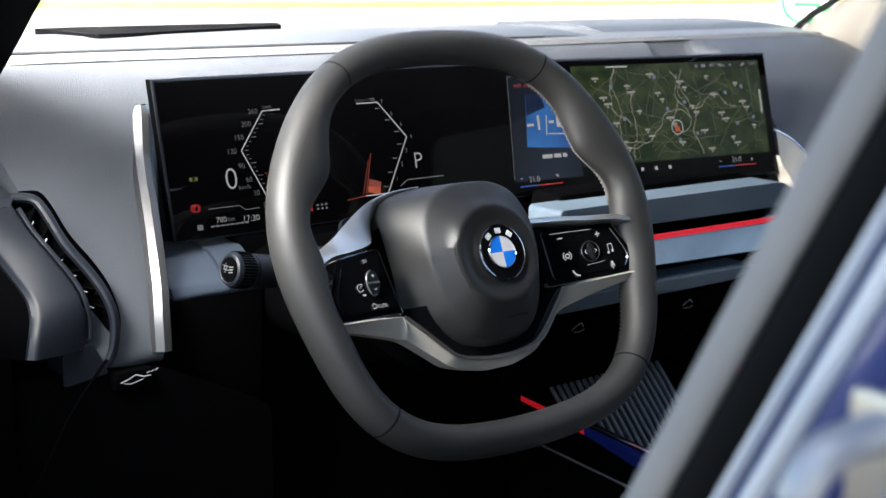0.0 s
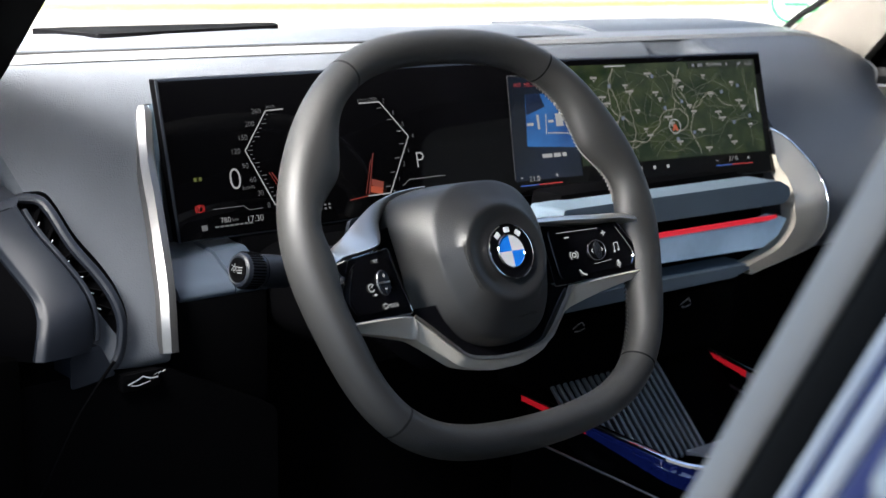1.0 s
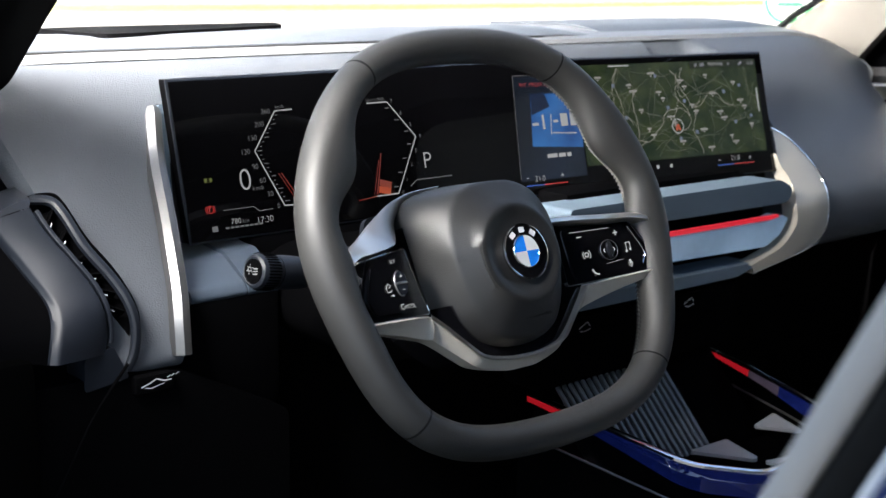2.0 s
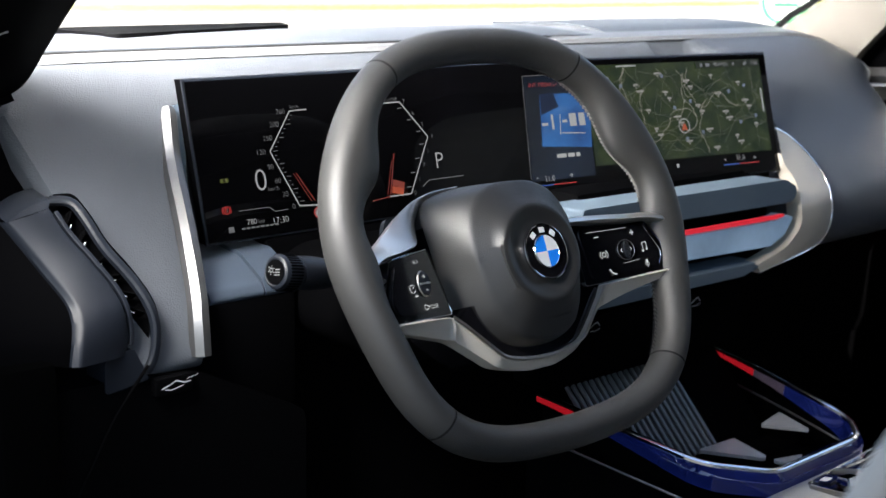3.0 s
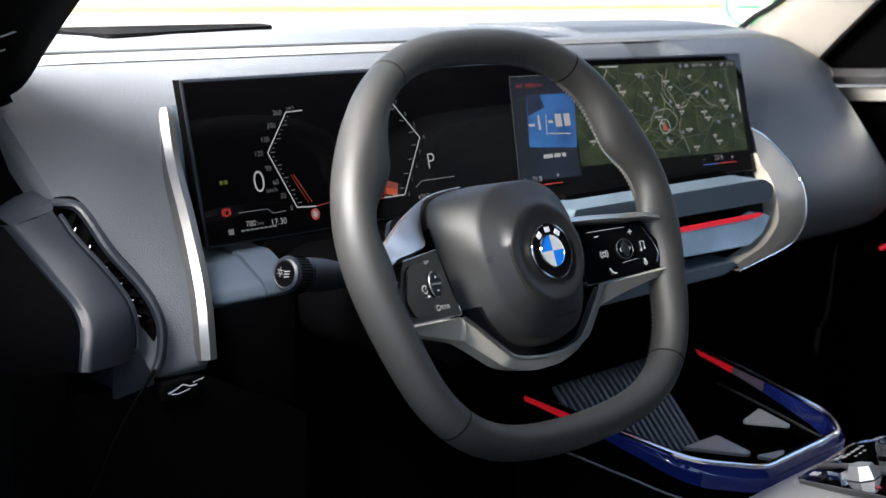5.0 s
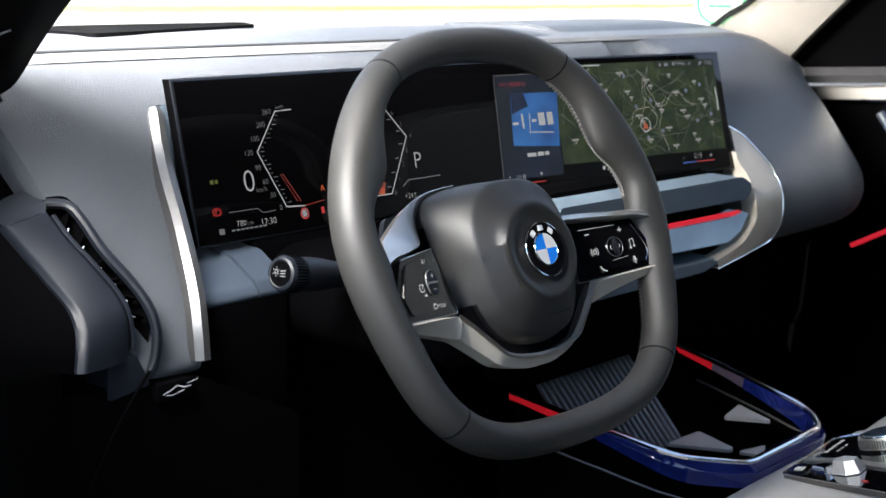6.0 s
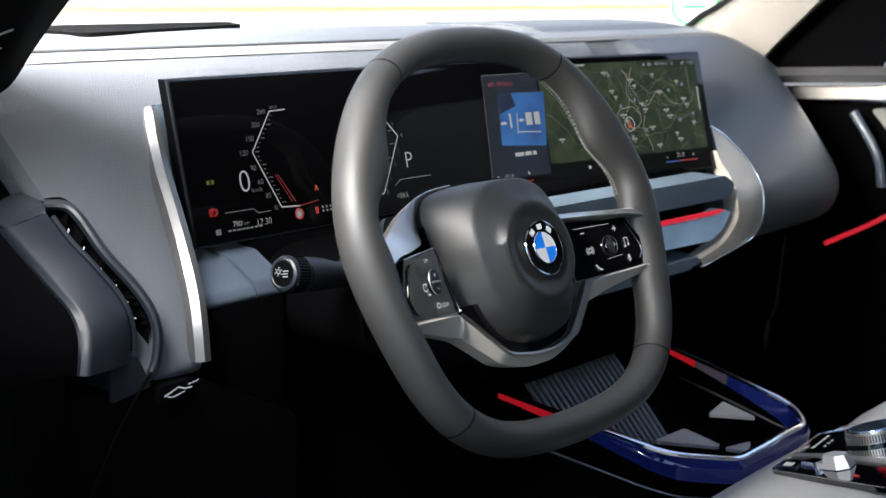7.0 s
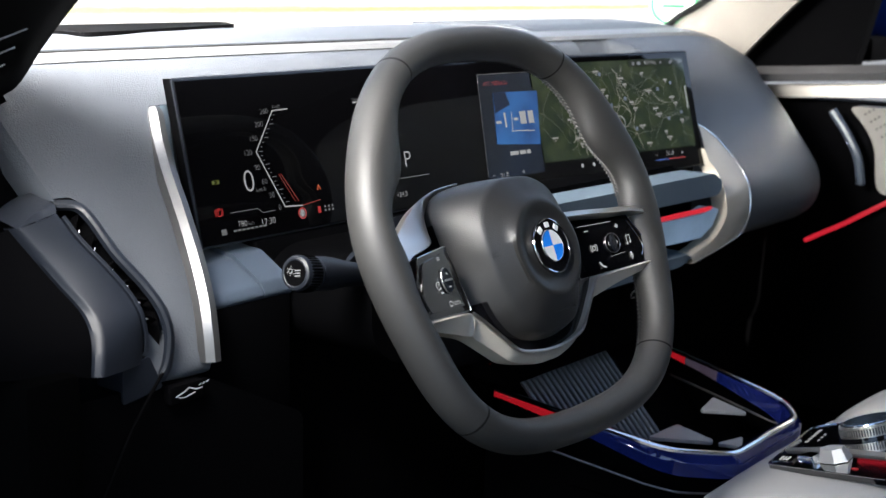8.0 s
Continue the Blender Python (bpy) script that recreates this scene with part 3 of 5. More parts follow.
# media card
CARD = gradient("card blue", (0.004, 0.012, 0.03), (0.012, 0.03, 0.075), 0.13, 9)
COVER = gradient("cover blue", (0.015, 0.08, 0.3), (0.04, 0.22, 0.62), 0.22, 14)
screen_patch("media_card", [(-0.139, 0.982), (-0.045, 0.982), (-0.045, 1.094), (-0.130, 1.094)], CARD, 0.0006, "dark blue media card")
bars("card_frame", polyline([(-0.140, 0.985), (-0.1315, 1.095), (-0.045, 1.095)], 0.0006), S_GREY)
screen_patch("cover", [(-0.1165, 1.0185), (-0.0455, 1.0135), (-0.0375, 1.0735), (-0.110, 1.0745)], COVER, 0.0009, "blue cover picture")
screen_patch("cover_facet", [(-0.112, 1.052), (-0.085, 1.06), (-0.090, 1.074), (-0.110, 1.0745)], gradient("facet", (0.002, 0.008, 0.03), (0.01, 0.03, 0.1), 0.25, 20), 0.0011)
screen_text("card_title", "INT. MEDIA LAUNCH", -0.124, 1.0845, 0.0066, S_RED, "LEFT")
bars("cover_marks", [(-0.113, 1.042, -0.104, 1.042, 0.003), (-0.097, 1.036, -0.097, 1.052, 0.003), (-0.088, 1.030, -0.085, 1.052, 0.0012), (-0.083, 1.044, -0.076, 1.044, 0.003), (-0.0725, 1.045, -0.0625, 1.045, 0.014), (-0.059, 1.045, -0.050, 1.045, 0.014), (-0.086, 1.0315, -0.052, 1.0295, 0.0012)], S_WHITE)
bars("card_caption", [(-0.098, 1.007, -0.084, 1.007, 0.0042), (-0.082, 1.007, -0.072, 1.007, 0.0042), (-0.070, 1.007, -0.064, 1.007, 0.0042)], S_WHITE)

# map
MAP = gradient("map green", (0.006, 0.018, 0.006), (0.032, 0.048, 0.016), 0.27, 60)
screen_patch("map_area", [(-0.043, 0.992), (0.2345, 0.992), (0.2345, 1.103), (-0.043, 1.103)], MAP, 0.0006, "green satellite map")
rng = random.Random(7)
roads, thin = [], []
for k in range(14):
    x, z = rng.uniform(-0.03, 0.21), rng.uniform(1.0, 1.095)
    a = rng.uniform(0, 6.28)
    pts = [(x, z)]
    for i in range(26):
        a += rng.uniform(-0.55, 0.55)
        x, z = x + 0.005 * math.cos(a), z + 0.005 * math.sin(a)
        if not (-0.041 < x < 0.232 and 0.995 < z < 1.100):
            break
        pts.append((x, z))
    (roads if k < 8 else thin).extend(polyline(pts, 0.0008 if k < 8 else 0.0006))
for k in range(60):
    x, z = rng.uniform(-0.03, 0.225), rng.uniform(0.998, 1.098)
    a = rng.uniform(0, 6.28)
    pts = [(x, z)]
    for i in range(14):
        a += rng.uniform(-0.35, 0.35)
        x, z = x + 0.005 * math.cos(a), z + 0.005 * math.sin(a)
        if not (-0.041 < x < 0.232 and 0.995 < z < 1.100):
            break
        pts.append((x, z))
    thin.extend(polyline(pts, 0.0005))
S_ROAD = glow("map road", (0.75, 0.72, 0.6), 0.085)
S_TRACK = glow("map track", (0.55, 0.6, 0.35), 0.03)
tagged(bars("border_road_net", roads, S_ROAD, off=0.0010), kind="stuff")
tagged(bars("road_net", thin, S_TRACK, off=0.0009), kind="stuff")
marks, towns = [], []
for k in range(34):
    x, z = -0.02 + 0.24 * ((k * 0.618) % 1), 1.0 + 0.092 * ((k * 0.2895 + 0.2) % 1)
    w = rng.uniform(0.006, 0.012)
    marks.append((x - w / 2, z, x + w / 2, z, 0.0024))
    marks.append((x - 0.0012, z - 0.003, x + 0.0012, z - 0.003, 0.0022))
for k in range(11):
    x, z = 0.0 + 0.22 * ((k * 0.47 + 0.1) % 1), 1.01 + 0.08 * ((k * 0.73 + 0.4) % 1)
    towns.append((x - 0.0022, z, x + 0.0022, z, 0.0042))
tagged(bars("label_layer", marks, glow("map label", (0.8, 0.78, 0.74), 0.08), off=0.0013), kind="stuff")
tagged(bars("shield_layer", towns, glow("map shield", (0.4, 0.5, 0.75), 0.065), off=0.0012), kind="stuff")
bars("position_ring", ring_lines(0.0965, 1.029, 0.0082, 0.0012), S_WHITE, off=0.0015)
bars("position_arrow", [(0.0935, 1.024, 0.0965, 1.031, 0.003), (0.0995, 1.024, 0.0965, 1.031, 0.003)], S_ORANGE, off=0.0016)
screen_patch("status_bar", [(0.128, 1.0945), (0.233, 1.0945), (0.233, 1.1025), (0.128, 1.1025)], gradient("status", (0.01, 0.016, 0.01), (0.02, 0.03, 0.02), 0.2, 20), 0.0016)
tagged(bars("status_marks", [(0.134, 1.0985, 0.138, 1.0985, 0.004), (0.143, 1.0985, 0.150, 1.0985, 0.004), (0.187, 1.0985, 0.190, 1.0985, 0.003), (0.205, 1.097, 0.211, 1.1, 0.003)], S_GREY, off=0.0022), kind="stuff")
screen_text("radio_figure", "98.9 MHz", 0.168, 1.0985, 0.0062, S_WHITE, off=0.0022)
screen_text("clock_figure", "17:30", 0.2225, 1.0985, 0.0062, S_WHITE, off=0.0022)
bars("scroll_mark", [(0.2295, 1.04, 0.2295, 1.068, 0.0022)], S_WHITE, off=0.0018)
bars("top_mark", [(0.005, 1.101, 0.035, 1.101, 0.0016)], S_WHITE, off=0.0018)
for x0, tx in ((-0.130, -0.113), (0.155, 0.18)):
    screen_text("temperature", "21.0", tx, 0.9835 + (0.003 if x0 > 0 else 0), 0.0088, S_WHITE)
    z = 0.977 if x0 < 0 else 0.9795
    bars("cold_line", [(x0 - 0.004, z, x0 + 0.022, z, 0.0011)], S_BLUE)
    bars("warm_line", [(x0 + 0.022, z, x0 + 0.055, z, 0.0011)], S_RED)
    tagged(bars("step_marks", [(x0 - 0.002, 0.9855, x0 + 0.001, 0.9855, 0.0009), (x0 + 0.047, 0.9855, x0 + 0.051, 0.9855, 0.0009), (x0 + 0.049, 0.9835, x0 + 0.049, 0.9875, 0.0009)], S_WHITE), kind="stuff")
bars("shortcut_marks", [(0.016 + 0.02 * k, 0.984, 0.020 + 0.02 * k, 0.984, 0.004) for k in range(4)], S_WHITE)

screen.matrix_world = Matrix.Translation((-0.3, 0, 1.04)) @ pose(0, 0, 0, 0, -0.28, 0) @ Matrix.Translation((0.3, 0, -1.04))

# ---- steering wheel ----
W0 = Vector((-0.3748, 0.008, 0.9851))
RAKE, TURN = radians(23.56), radians(-0.7)
WM = Matrix.Translation(W0) @ Matrix.Rotation(TURN, 4, "Z") @ Matrix(((1, 0, 0, 0), (0, math.sin(RAKE), -math.cos(RAKE), 0), (0, math.cos(RAKE), math.sin(RAKE), 0), (0, 0, 0, 1)))
wheel = thing("steering_wheel", "black leather steering wheel with silver spokes and emblem", "steering wheel", WM)
RIM_SHAPE = (0.1843, 0.0015, -0.0067, 0.0008, -0.0050, 0.0017, -0.0014, -0.0011, 0.0006)


def rim_point(a):
    """The centre line of the rounded, flat-bottomed rim; a: turn from the right, anticlockwise."""
    r = sum(c * math.cos(k * (math.pi / 2 - a)) for k, c in enumerate(RIM_SHAPE))
    return Vector((r * math.cos(a), r * math.sin(a), 0))


def rim_frame(a):
    t = (rim_point(a + 0.02) - rim_point(a - 0.02)).normalized()
    return rim_point(a), t, t.cross(Vector((0, 0, 1)))


def rim_ring(a, swell=1.0, n=28):
    """A cross section of the rim, thicker on the inside at the thumb rests and the spokes."""
    p, t, out = rim_frame(a)
    d = math.degrees(a) % 360
    e = d if d < 90 else 180 - d if d < 270 else d - 360
    grip = 1.3 * math.exp(-((e - 27) / 11.5) ** 2) + 0.75 * math.exp(-((e + 1) / 9) ** 2) + 0.25 * math.exp(-((e + 20) / 10) ** 2)
    row = []
    for k in range(n):
        b = 2 * math.pi * k / n
        x, z = 0.0147 * math.cos(b), 0.0180 * math.sin(b)
        if x < 0:
            z *= 1 - 0.10 * min(grip, 1) * (x / 0.0147) ** 2
            x *= 1 + grip
        row.append(p + (out * x + Vector((0, 0, z))) * swell)
    return row


SEAMS = (54, 126, 224, 316)
N = 216
part("rim", grid([rim_ring(2 * math.pi * i / N) for i in range(N)], closed_rows=True, closed_cols=True), LEATHER, wheel, "smooth black leather rim", 60)
for deg in SEAMS:
    a = radians(deg)
    rings = [[p + rim_frame(a)[1] * o for p in rim_ring(a, w)] for o, w in ((-0.0011, 0.995), (-0.0008, 1.012), (-0.0002, 1.004), (0.0002, 1.004), (0.0008, 1.012), (0.0011, 0.995))]
    part("seam", grid(rings, closed_cols=True), RUBBER, wheel, "folded leather seam")
STITCH = material("pale stitching thread", (0.16, 0.155, 0.145), 0.7)
STITCH_DARK = material("black stitching thread", (0.012, 0.012, 0.012), 0.7)
for lo, hi, mat in ((6, 53, STITCH), (127, 174, STITCH), (317, 345, STITCH_DARK), (195, 223, STITCH_DARK), (56, 124, STITCH_DARK)):
    bm = bmesh.new()
    for i in range(int((hi - lo) * 1.5)):
        a = radians(lo + (i + 0.5) / 1.5)
        ring, (p, t, out) = rim_ring(a, 1.01, 48), rim_frame(a)
        q = ring[27 if i % 2 else 30]
        bmesh.ops.create_cube(bm, size=1, matrix=Matrix.Translation(q) @ (Matrix((t, out, Vector((0, 0, 1)))).transposed().to_4x4()) @ pose(0, 0, 0, 0, 38 if i % 2 else -38, 0) @ Matrix.Diagonal((0.0040, 0.0009, 0.0009, 1)))
    tagged(part("stitching", bm, mat, wheel, "zigzag stitching"), kind="stuff")

# hub: gloss surround, faceted airbag cover with a dished middle
EY = -0.0165
surround = [(0.094, -0.047), (0.080, -0.064), (0.060, -0.083), (0.045, -0.0945), (0.016, -0.1005)]
part("hub_core", prism(rounded(surround + [(-x, y) for x, y in surround[::-1]], 0.006), -0.08, -0.013, 0.002), PIANO, wheel, "gloss black hub surround")
part("hub_back", prism(rounded([(0.10, -0.045), (0.098, 0.004), (0.084, 0.02), (0.062, 0.046), (-0.062, 0.046), (-0.084, 0.02), (-0.098, 0.004), (-0.10, -0.045)], 0.006), -0.075, -0.034, 0.003), BLACK, wheel, "black hub shell")
FACET = [(0.0, 0.0505), (0.022, 0.0490), (0.042, 0.039), (0.054, 0.022), (0.0592, 0.001), (0.0575, -0.020), (0.0525, -0.042), (0.045, -0.062), (0.029, -0.081), (0.0, -0.087)]
BACK = [(0.0, 0.0585), (0.040, 0.0565), (0.068, 0.0485), (0.077, 0.031), (0.0762, 0.009), (0.0750, -0.015), (0.0755, -0.042), (0.068, -0.068), (0.044, -0.0895), (0.0, -0.097)]
ring_a, ring_b = ([Vector((p.x, p.y, 0)) for p in spline([(x, y, 0) for x, y in half] + [(-x, y, 0) for x, y in half[-2:0:-1]], 108, True)] for half in (FACET, BACK))
centre = Vector((0, EY, 0))
rows = []
for u, z in ((1.0, -0.048), (1.015, -0.037), (1.0, -0.0345), (0.7, -0.0225), (0.35, -0.0085), (0.12, -0.0005), (0.03, 0.0022)):
    rows.append([mix(p, q, u) + Vector((0, 0, z)) for p, q in zip(ring_a, ring_b)])
for u, z in ((0.965, 0.0040), (0.90, 0.0070), (0.82, 0.0106), (0.72, 0.0152)):
    rows.append([mix(centre, mix(centre + (p - centre).normalized() * 0.058, p, 0.35 + 0.65 * u), u) + Vector((0, 0, z)) for p in ring_a])
for r, z in ((0.0435, 0.0196), (0.0415, 0.0205), (0.039, 0.0205), (0.0345, 0.0188), (0.030, 0.0172), (0.0262, 0.0166), (0.0245, 0.0166), (0.02, 0.0166)):
    rows.append([centre + (p - centre).normalized() * r + Vector((0, 0, z)) for p in ring_a])
part("airbag_pad", grid(rows, closed_cols=True, caps=True), PAD, wheel, "grained black airbag cover", 50)
E0 = Matrix.Translation((0.004, EY, 0.0170))
emblem = part("emblem", disc(0.0238, 0, 0.0032, 0.0006, m=E0), PIANO, wheel, "round black emblem with blue and white quarters")
part("ring", sweep([E0 @ Vector((0.0238 * math.cos(a), 0.0238 * math.sin(a), 0.0026)) for a in np.linspace(0, 2 * math.pi, 48, endpoint=False)], circle(0.0010, 8), closed=True), CHROME, emblem, "chrome ring")
EM_BLUE = material("emblem blue", (0.01, 0.19, 0.72), 0.2, coat=1.0, vary=0.02)
EM_WHITE = material("emblem white", (0.62, 0.62, 0.62), 0.2, coat=1.0, vary=0.02)
for k in range(4):
    quarter = [(0, 0)] + [(0.0138 * math.cos(a), 0.0138 * math.sin(a)) for a in np.linspace(k * math.pi / 2, (k + 1) * math.pi / 2, 12)]
    part("quarter", prism(quarter, 0.0033, 0.0040, 0, E0), EM_BLUE if k % 2 else EM_WHITE, emblem)
part("inner_ring", sweep([E0 @ Vector((0.0141 * math.cos(a), 0.0141 * math.sin(a), 0.0038)) for a in np.linspace(0, 2 * math.pi, 40, endpoint=False)], circle(0.0006, 6), closed=True), CHROME, emblem)
for deg in (128, 90, 52):
    a = radians(deg)
    part("mark", box((0, 0, 0.0035), (0.0058, 0.0046, 0.0005), 0, E0 @ Matrix.Translation((0.0187 * math.cos(a), 0.0187 * math.sin(a), 0)) @ pose(0, 0, 0, 0, 0, deg - 90)), EM_WHITE, emblem)
PRESS = material("pressed marking", (0.006, 0.006, 0.006), 0.35)
writing("airbag_letters", "AIRBAG", 0.0085, PRESS, wheel, Matrix.Translation((0.008, -0.0700, 0.0112)) @ pose(0, 0, 0, -18), depth=0.0004)
for sx in (-1, 1):
    strokes("horn_mark", [(sx * x0, y0, sx * x1, y1, 0.0008) for x0, y0, x1, y1, w in polyline([(0.058, -0.0115), (0.052, -0.0095), (0.050, -0.0105), (0.050, -0.0135), (0.058, -0.0135)], 0.001)] + [(sx * 0.058, -0.0095, sx * 0.058, -0.0155, 0.0008)], PRESS, wheel, lambda x, y: Vector((x, y, 0.0030 + (0.0592 - abs(x)) * 0.62)))


def spoke_z(x):
    """The button panels lean towards the driver at the rim."""
    return 0.19 * (abs(x) - 0.13)


def lean_panel(bm):
    for v in bm.verts:
        v.co.z += spoke_z(v.co.x)
    return bm


# spokes
for sx in (-1, 1):
    def f(points, sx=sx):
        pts = [(sx * x, y) for x, y in points]
        return pts if sx > 0 else pts[::-1]

    def on_panel(x, y, sx=sx):
        return Vector((x, y, spoke_z(x) + 0.0026))

    if sx < 0:
        front = [(0.172, -0.006, 0.010), (0.156, 0.0015, 0.006), (0.130, 0.0055, -0.006), (0.104, 0.0105, -0.019), (0.0945, 0.0145, -0.026), (0.0885, 0.021, -0.032), (0.080, 0.034, -0.040), (0.064, 0.046, -0.044), (0.03, 0.052, -0.046)]
        ridge = [(0.176, 0.006, 0.000), (0.158, 0.010, -0.014), (0.138, 0.018, -0.028), (0.120, 0.027, -0.034), (0.104, 0.038, -0.036), (0.090, 0.0465, -0.037), (0.075, 0.0530, -0.038), (0.052, 0.0585, -0.040), (0.02, 0.061, -0.042)]
    else:
        front = [(0.170, -0.006, 0.014), (0.150, -0.0015, 0.0125), (0.124, 0.0005, 0.0115), (0.100, 0.0035, 0.008), (0.085, 0.0055, 0.003), (0.066, 0.008, -0.006)]
        ridge = [(0.172, 0.002, 0.006), (0.150, 0.0055, 0.003), (0.128, 0.008, -0.003), (0.110, 0.0105, -0.008), (0.092, 0.0125, -0.012), (0.066, 0.0145, -0.018)]
    front, ridge = (spline([(sx * x, y, z) for x, y, z in line], 36) for line in (front, ridge))
    rows = [[p + Vector((0, -0.002, -0.012)), p + Vector((0, -0.0004, -0.0008)), p + Vector((0, 0.0004, 0.0006)), mix(p, q, 0.45) + Vector((0, 0.0006, 0.0022)), mix(p, q, 0.9) + Vector((0, 0.0004, 0.0012)), q, q + Vector((0, -0.004, -0.014))] for p, q in zip(front, ridge)]
    part("upper_trim", grid(rows, closed_cols=True, caps=True), SILVER, wheel, "satin silver spoke trim", 40)
    inner_top, inner_low = (0.104, 0.0915) if sx < 0 else (0.072, 0.072)
    panel_outline = rounded(f([(inner_top, 0.0055 if sx < 0 else 0.0065), (0.151, -0.0005), (0.1695, -0.034), (0.166, -0.0505), (inner_low, -0.0505)]), 0.0025, 4)
    panel = part("button_panel", lean_panel(prism(panel_outline, -0.02, 0.0, 0.0008)), PIANO, wheel, "gloss black button panel")
    part("edge", sweep([Vector((x, y, spoke_z(x) + 0.0002)) for x, y in panel_outline], circle(0.0005, 6), closed=True), CHROME, panel, "thin chrome edge")
    key = rounded(f([(inner_top + 0.006, 0.0005), (0.1475, -0.0055), (0.1595, -0.033), (0.154, -0.0455), (inner_low + 0.008, -0.0455)]), 0.004, 4)
    part("key_plate", lean_panel(prism(key, -0.002, 0.0016, 0.0006)), PIANO, panel, "raised gloss key plate")
    part("glint_edge", sweep([Vector((p.x, p.y, spoke_z(p.x) + 0.0016)) for p in spline([(sx * 0.149, -0.008, 0), (sx * 0.1605, -0.033, 0), (sx * 0.1560, -0.0445, 0)], 12)], circle(0.0004, 6)), CHROME, panel, "fine bright key line")
    # lower trim: a broad plane from the rim to a knee, then a band under the pad
    top = [(0.170, -0.0520, 0.012), (0.130, -0.0520, 0.002), (0.098, -0.0525, -0.007), (0.0905, -0.0550, -0.008), (0.079, -0.0650, -0.008), (0.0605, -0.0830, -0.008), (0.045, -0.0955, -0.008), (0.018, -0.1010, -0.008), (0, -0.1018, -0.008)]
    low = [(0.168, -0.0570, 0.006), (0.128, -0.0635, -0.010), (0.096, -0.0705, -0.019), (0.0860, -0.0735, -0.021), (0.076, -0.0800, -0.021), (0.060, -0.0930, -0.020), (0.046, -0.1030, -0.019), (0.018, -0.1105, -0.018), (0, -0.1112, -0.018)]
    top, low = (spline([(sx * x, y, z) for x, y, z in line], 49) for line in (top, low))
    rows = []
    for i, (p, q) in enumerate(zip(top, low)):
        knee = 0.0045 * math.exp(-((i - 17) / 2.6) ** 2)
        rows.append([p + Vector((0, 0.001, -0.014)), p + Vector((0, 0.0006, -0.0008)), p + Vector((0, -0.0008, 0.0010)), mix(p, q, 0.18) + Vector((0, 0, 0.0006 + 0.4 * knee)), mix(p, q, 0.55) + Vector((0, 0, knee)), mix(p, q, 0.94) + Vector((0, 0, 0.6 * knee)), q + Vector((0, 0.0006, -0.001)), q + Vector((0, 0.003, -0.016))])
    part("lower_trim", grid(rows, closed_cols=True, caps=True), WARM_SILVER, wheel, "brushed warm silver lower spoke", 24)
    part("bright_line", sweep([p + Vector((0, 0.0004, 0.0012)) for p in top[17:]], circle(0.0017, 8), up=(0, 0, 1)), SILVER, wheel, "polished edge line")
    paddle = rounded(f([(0.055, 0.048), (0.094, 0.044), (0.106, 0.016), (0.075, 0.005)]), 0.006, 4)
    pd = part("shift_paddle", prism(paddle, -0.066, -0.060, 0.0012), PLASTIC, wheel, "dark grey shift paddle")
    strokes("plus_mark" if sx > 0 else "minus_mark", [(sx * 0.083, 0.034, sx * 0.089, 0.034, 0.0010)] + ([(0.086, 0.031, 0.086, 0.037, 0.0010)] if sx > 0 else []), GLOW_PRINT, pd, lambda x, y: Vector((x, y, -0.0596)))
    if sx < 0:
        RX, RY = -0.1195, -0.0225
        rk = part("rocker", lean_panel(prism(circle(0.0062, 28, 0.0100), 0.0012, 0.0042, 0.0009, Matrix.Translation((RX, RY, 0)), 3)), PLASTIC, panel, "dark satin speed rocker")
        part("rocker_ring", sweep([on_panel(RX + 0.0064 * math.cos(a), RY + 0.0102 * math.sin(a)) - Vector((0, 0, 0.0006)) for a in np.linspace(0, 2 * math.pi, 36, endpoint=False)], circle(0.0004, 6), closed=True), SILVER, rk, "fine silver ring")
        part("rocker_bar", lean_panel(box((RX, RY, 0.0042), (0.0120, 0.0016, 0.0010), 0.0004)), SILVER, rk, "silver centre bar")
        strokes("rocker_marks", [(RX - 0.0015, RY + 0.0055, RX + 0.0015, RY + 0.0055, 0.0006), (RX, RY + 0.004, RX, RY + 0.007, 0.0006), (RX - 0.0015, RY - 0.0055, RX + 0.0015, RY - 0.0055, 0.0006)], GLOW_PRINT, rk, lambda x, y: on_panel(x, y) + Vector((0, 0, 0.0020)))
        strokes("print", ring_lines(-0.1345, -0.0255, 0.0032, 0.0007, 16, 0.6, 5.9) + [(-0.1345, -0.0255, -0.1328, -0.0238, 0.0007), (-0.1330, -0.0315, -0.1300, -0.0315, 0.0014)], GLOW_PRINT, panel, on_panel)
        slope = Matrix.Rotation(math.atan(0.19), 4, "Y")
        writing("set_letters", "SET", 0.0042, GLOW_PRINT, panel, Matrix.Translation(on_panel(-0.1235, -0.0045)) @ slope)
        writing("mode_letters", "MODE", 0.0046, GLOW_PRINT, panel, Matrix.Translation(on_panel(-0.1150, -0.0420)) @ slope)
        strokes("mode_ring", ring_lines(-0.1235, -0.0415, 0.0021, 0.0006, 14, 0.6, 5.9), GLOW_PRINT, panel, on_panel)
    else:
        DX, DY = 0.1220, -0.0260
        dial = part("dial", lean_panel(disc(0.0098, 0.0012, 0.0030, 0.0006, m=Matrix.Translation((DX, DY, 0)))), PIANO, panel, "round gloss dial")
        part("dial_ring", sweep([on_panel(DX + 0.0092 * math.cos(a), DY + 0.0092 * math.sin(a)) + Vector((0, 0, 0.0004)) for a in np.linspace(0, 2 * math.pi, 36, endpoint=False)], circle(0.0005, 6), closed=True), SATIN, dial, "thin grey ring")
        roller = part("roller", lean_panel(prism(circle(0.0028, 20, 0.0080), 0.0028, 0.0052, 0.0009, Matrix.Translation((DX, DY, 0)), 3)), PLASTIC, dial, "knurled dark roller")
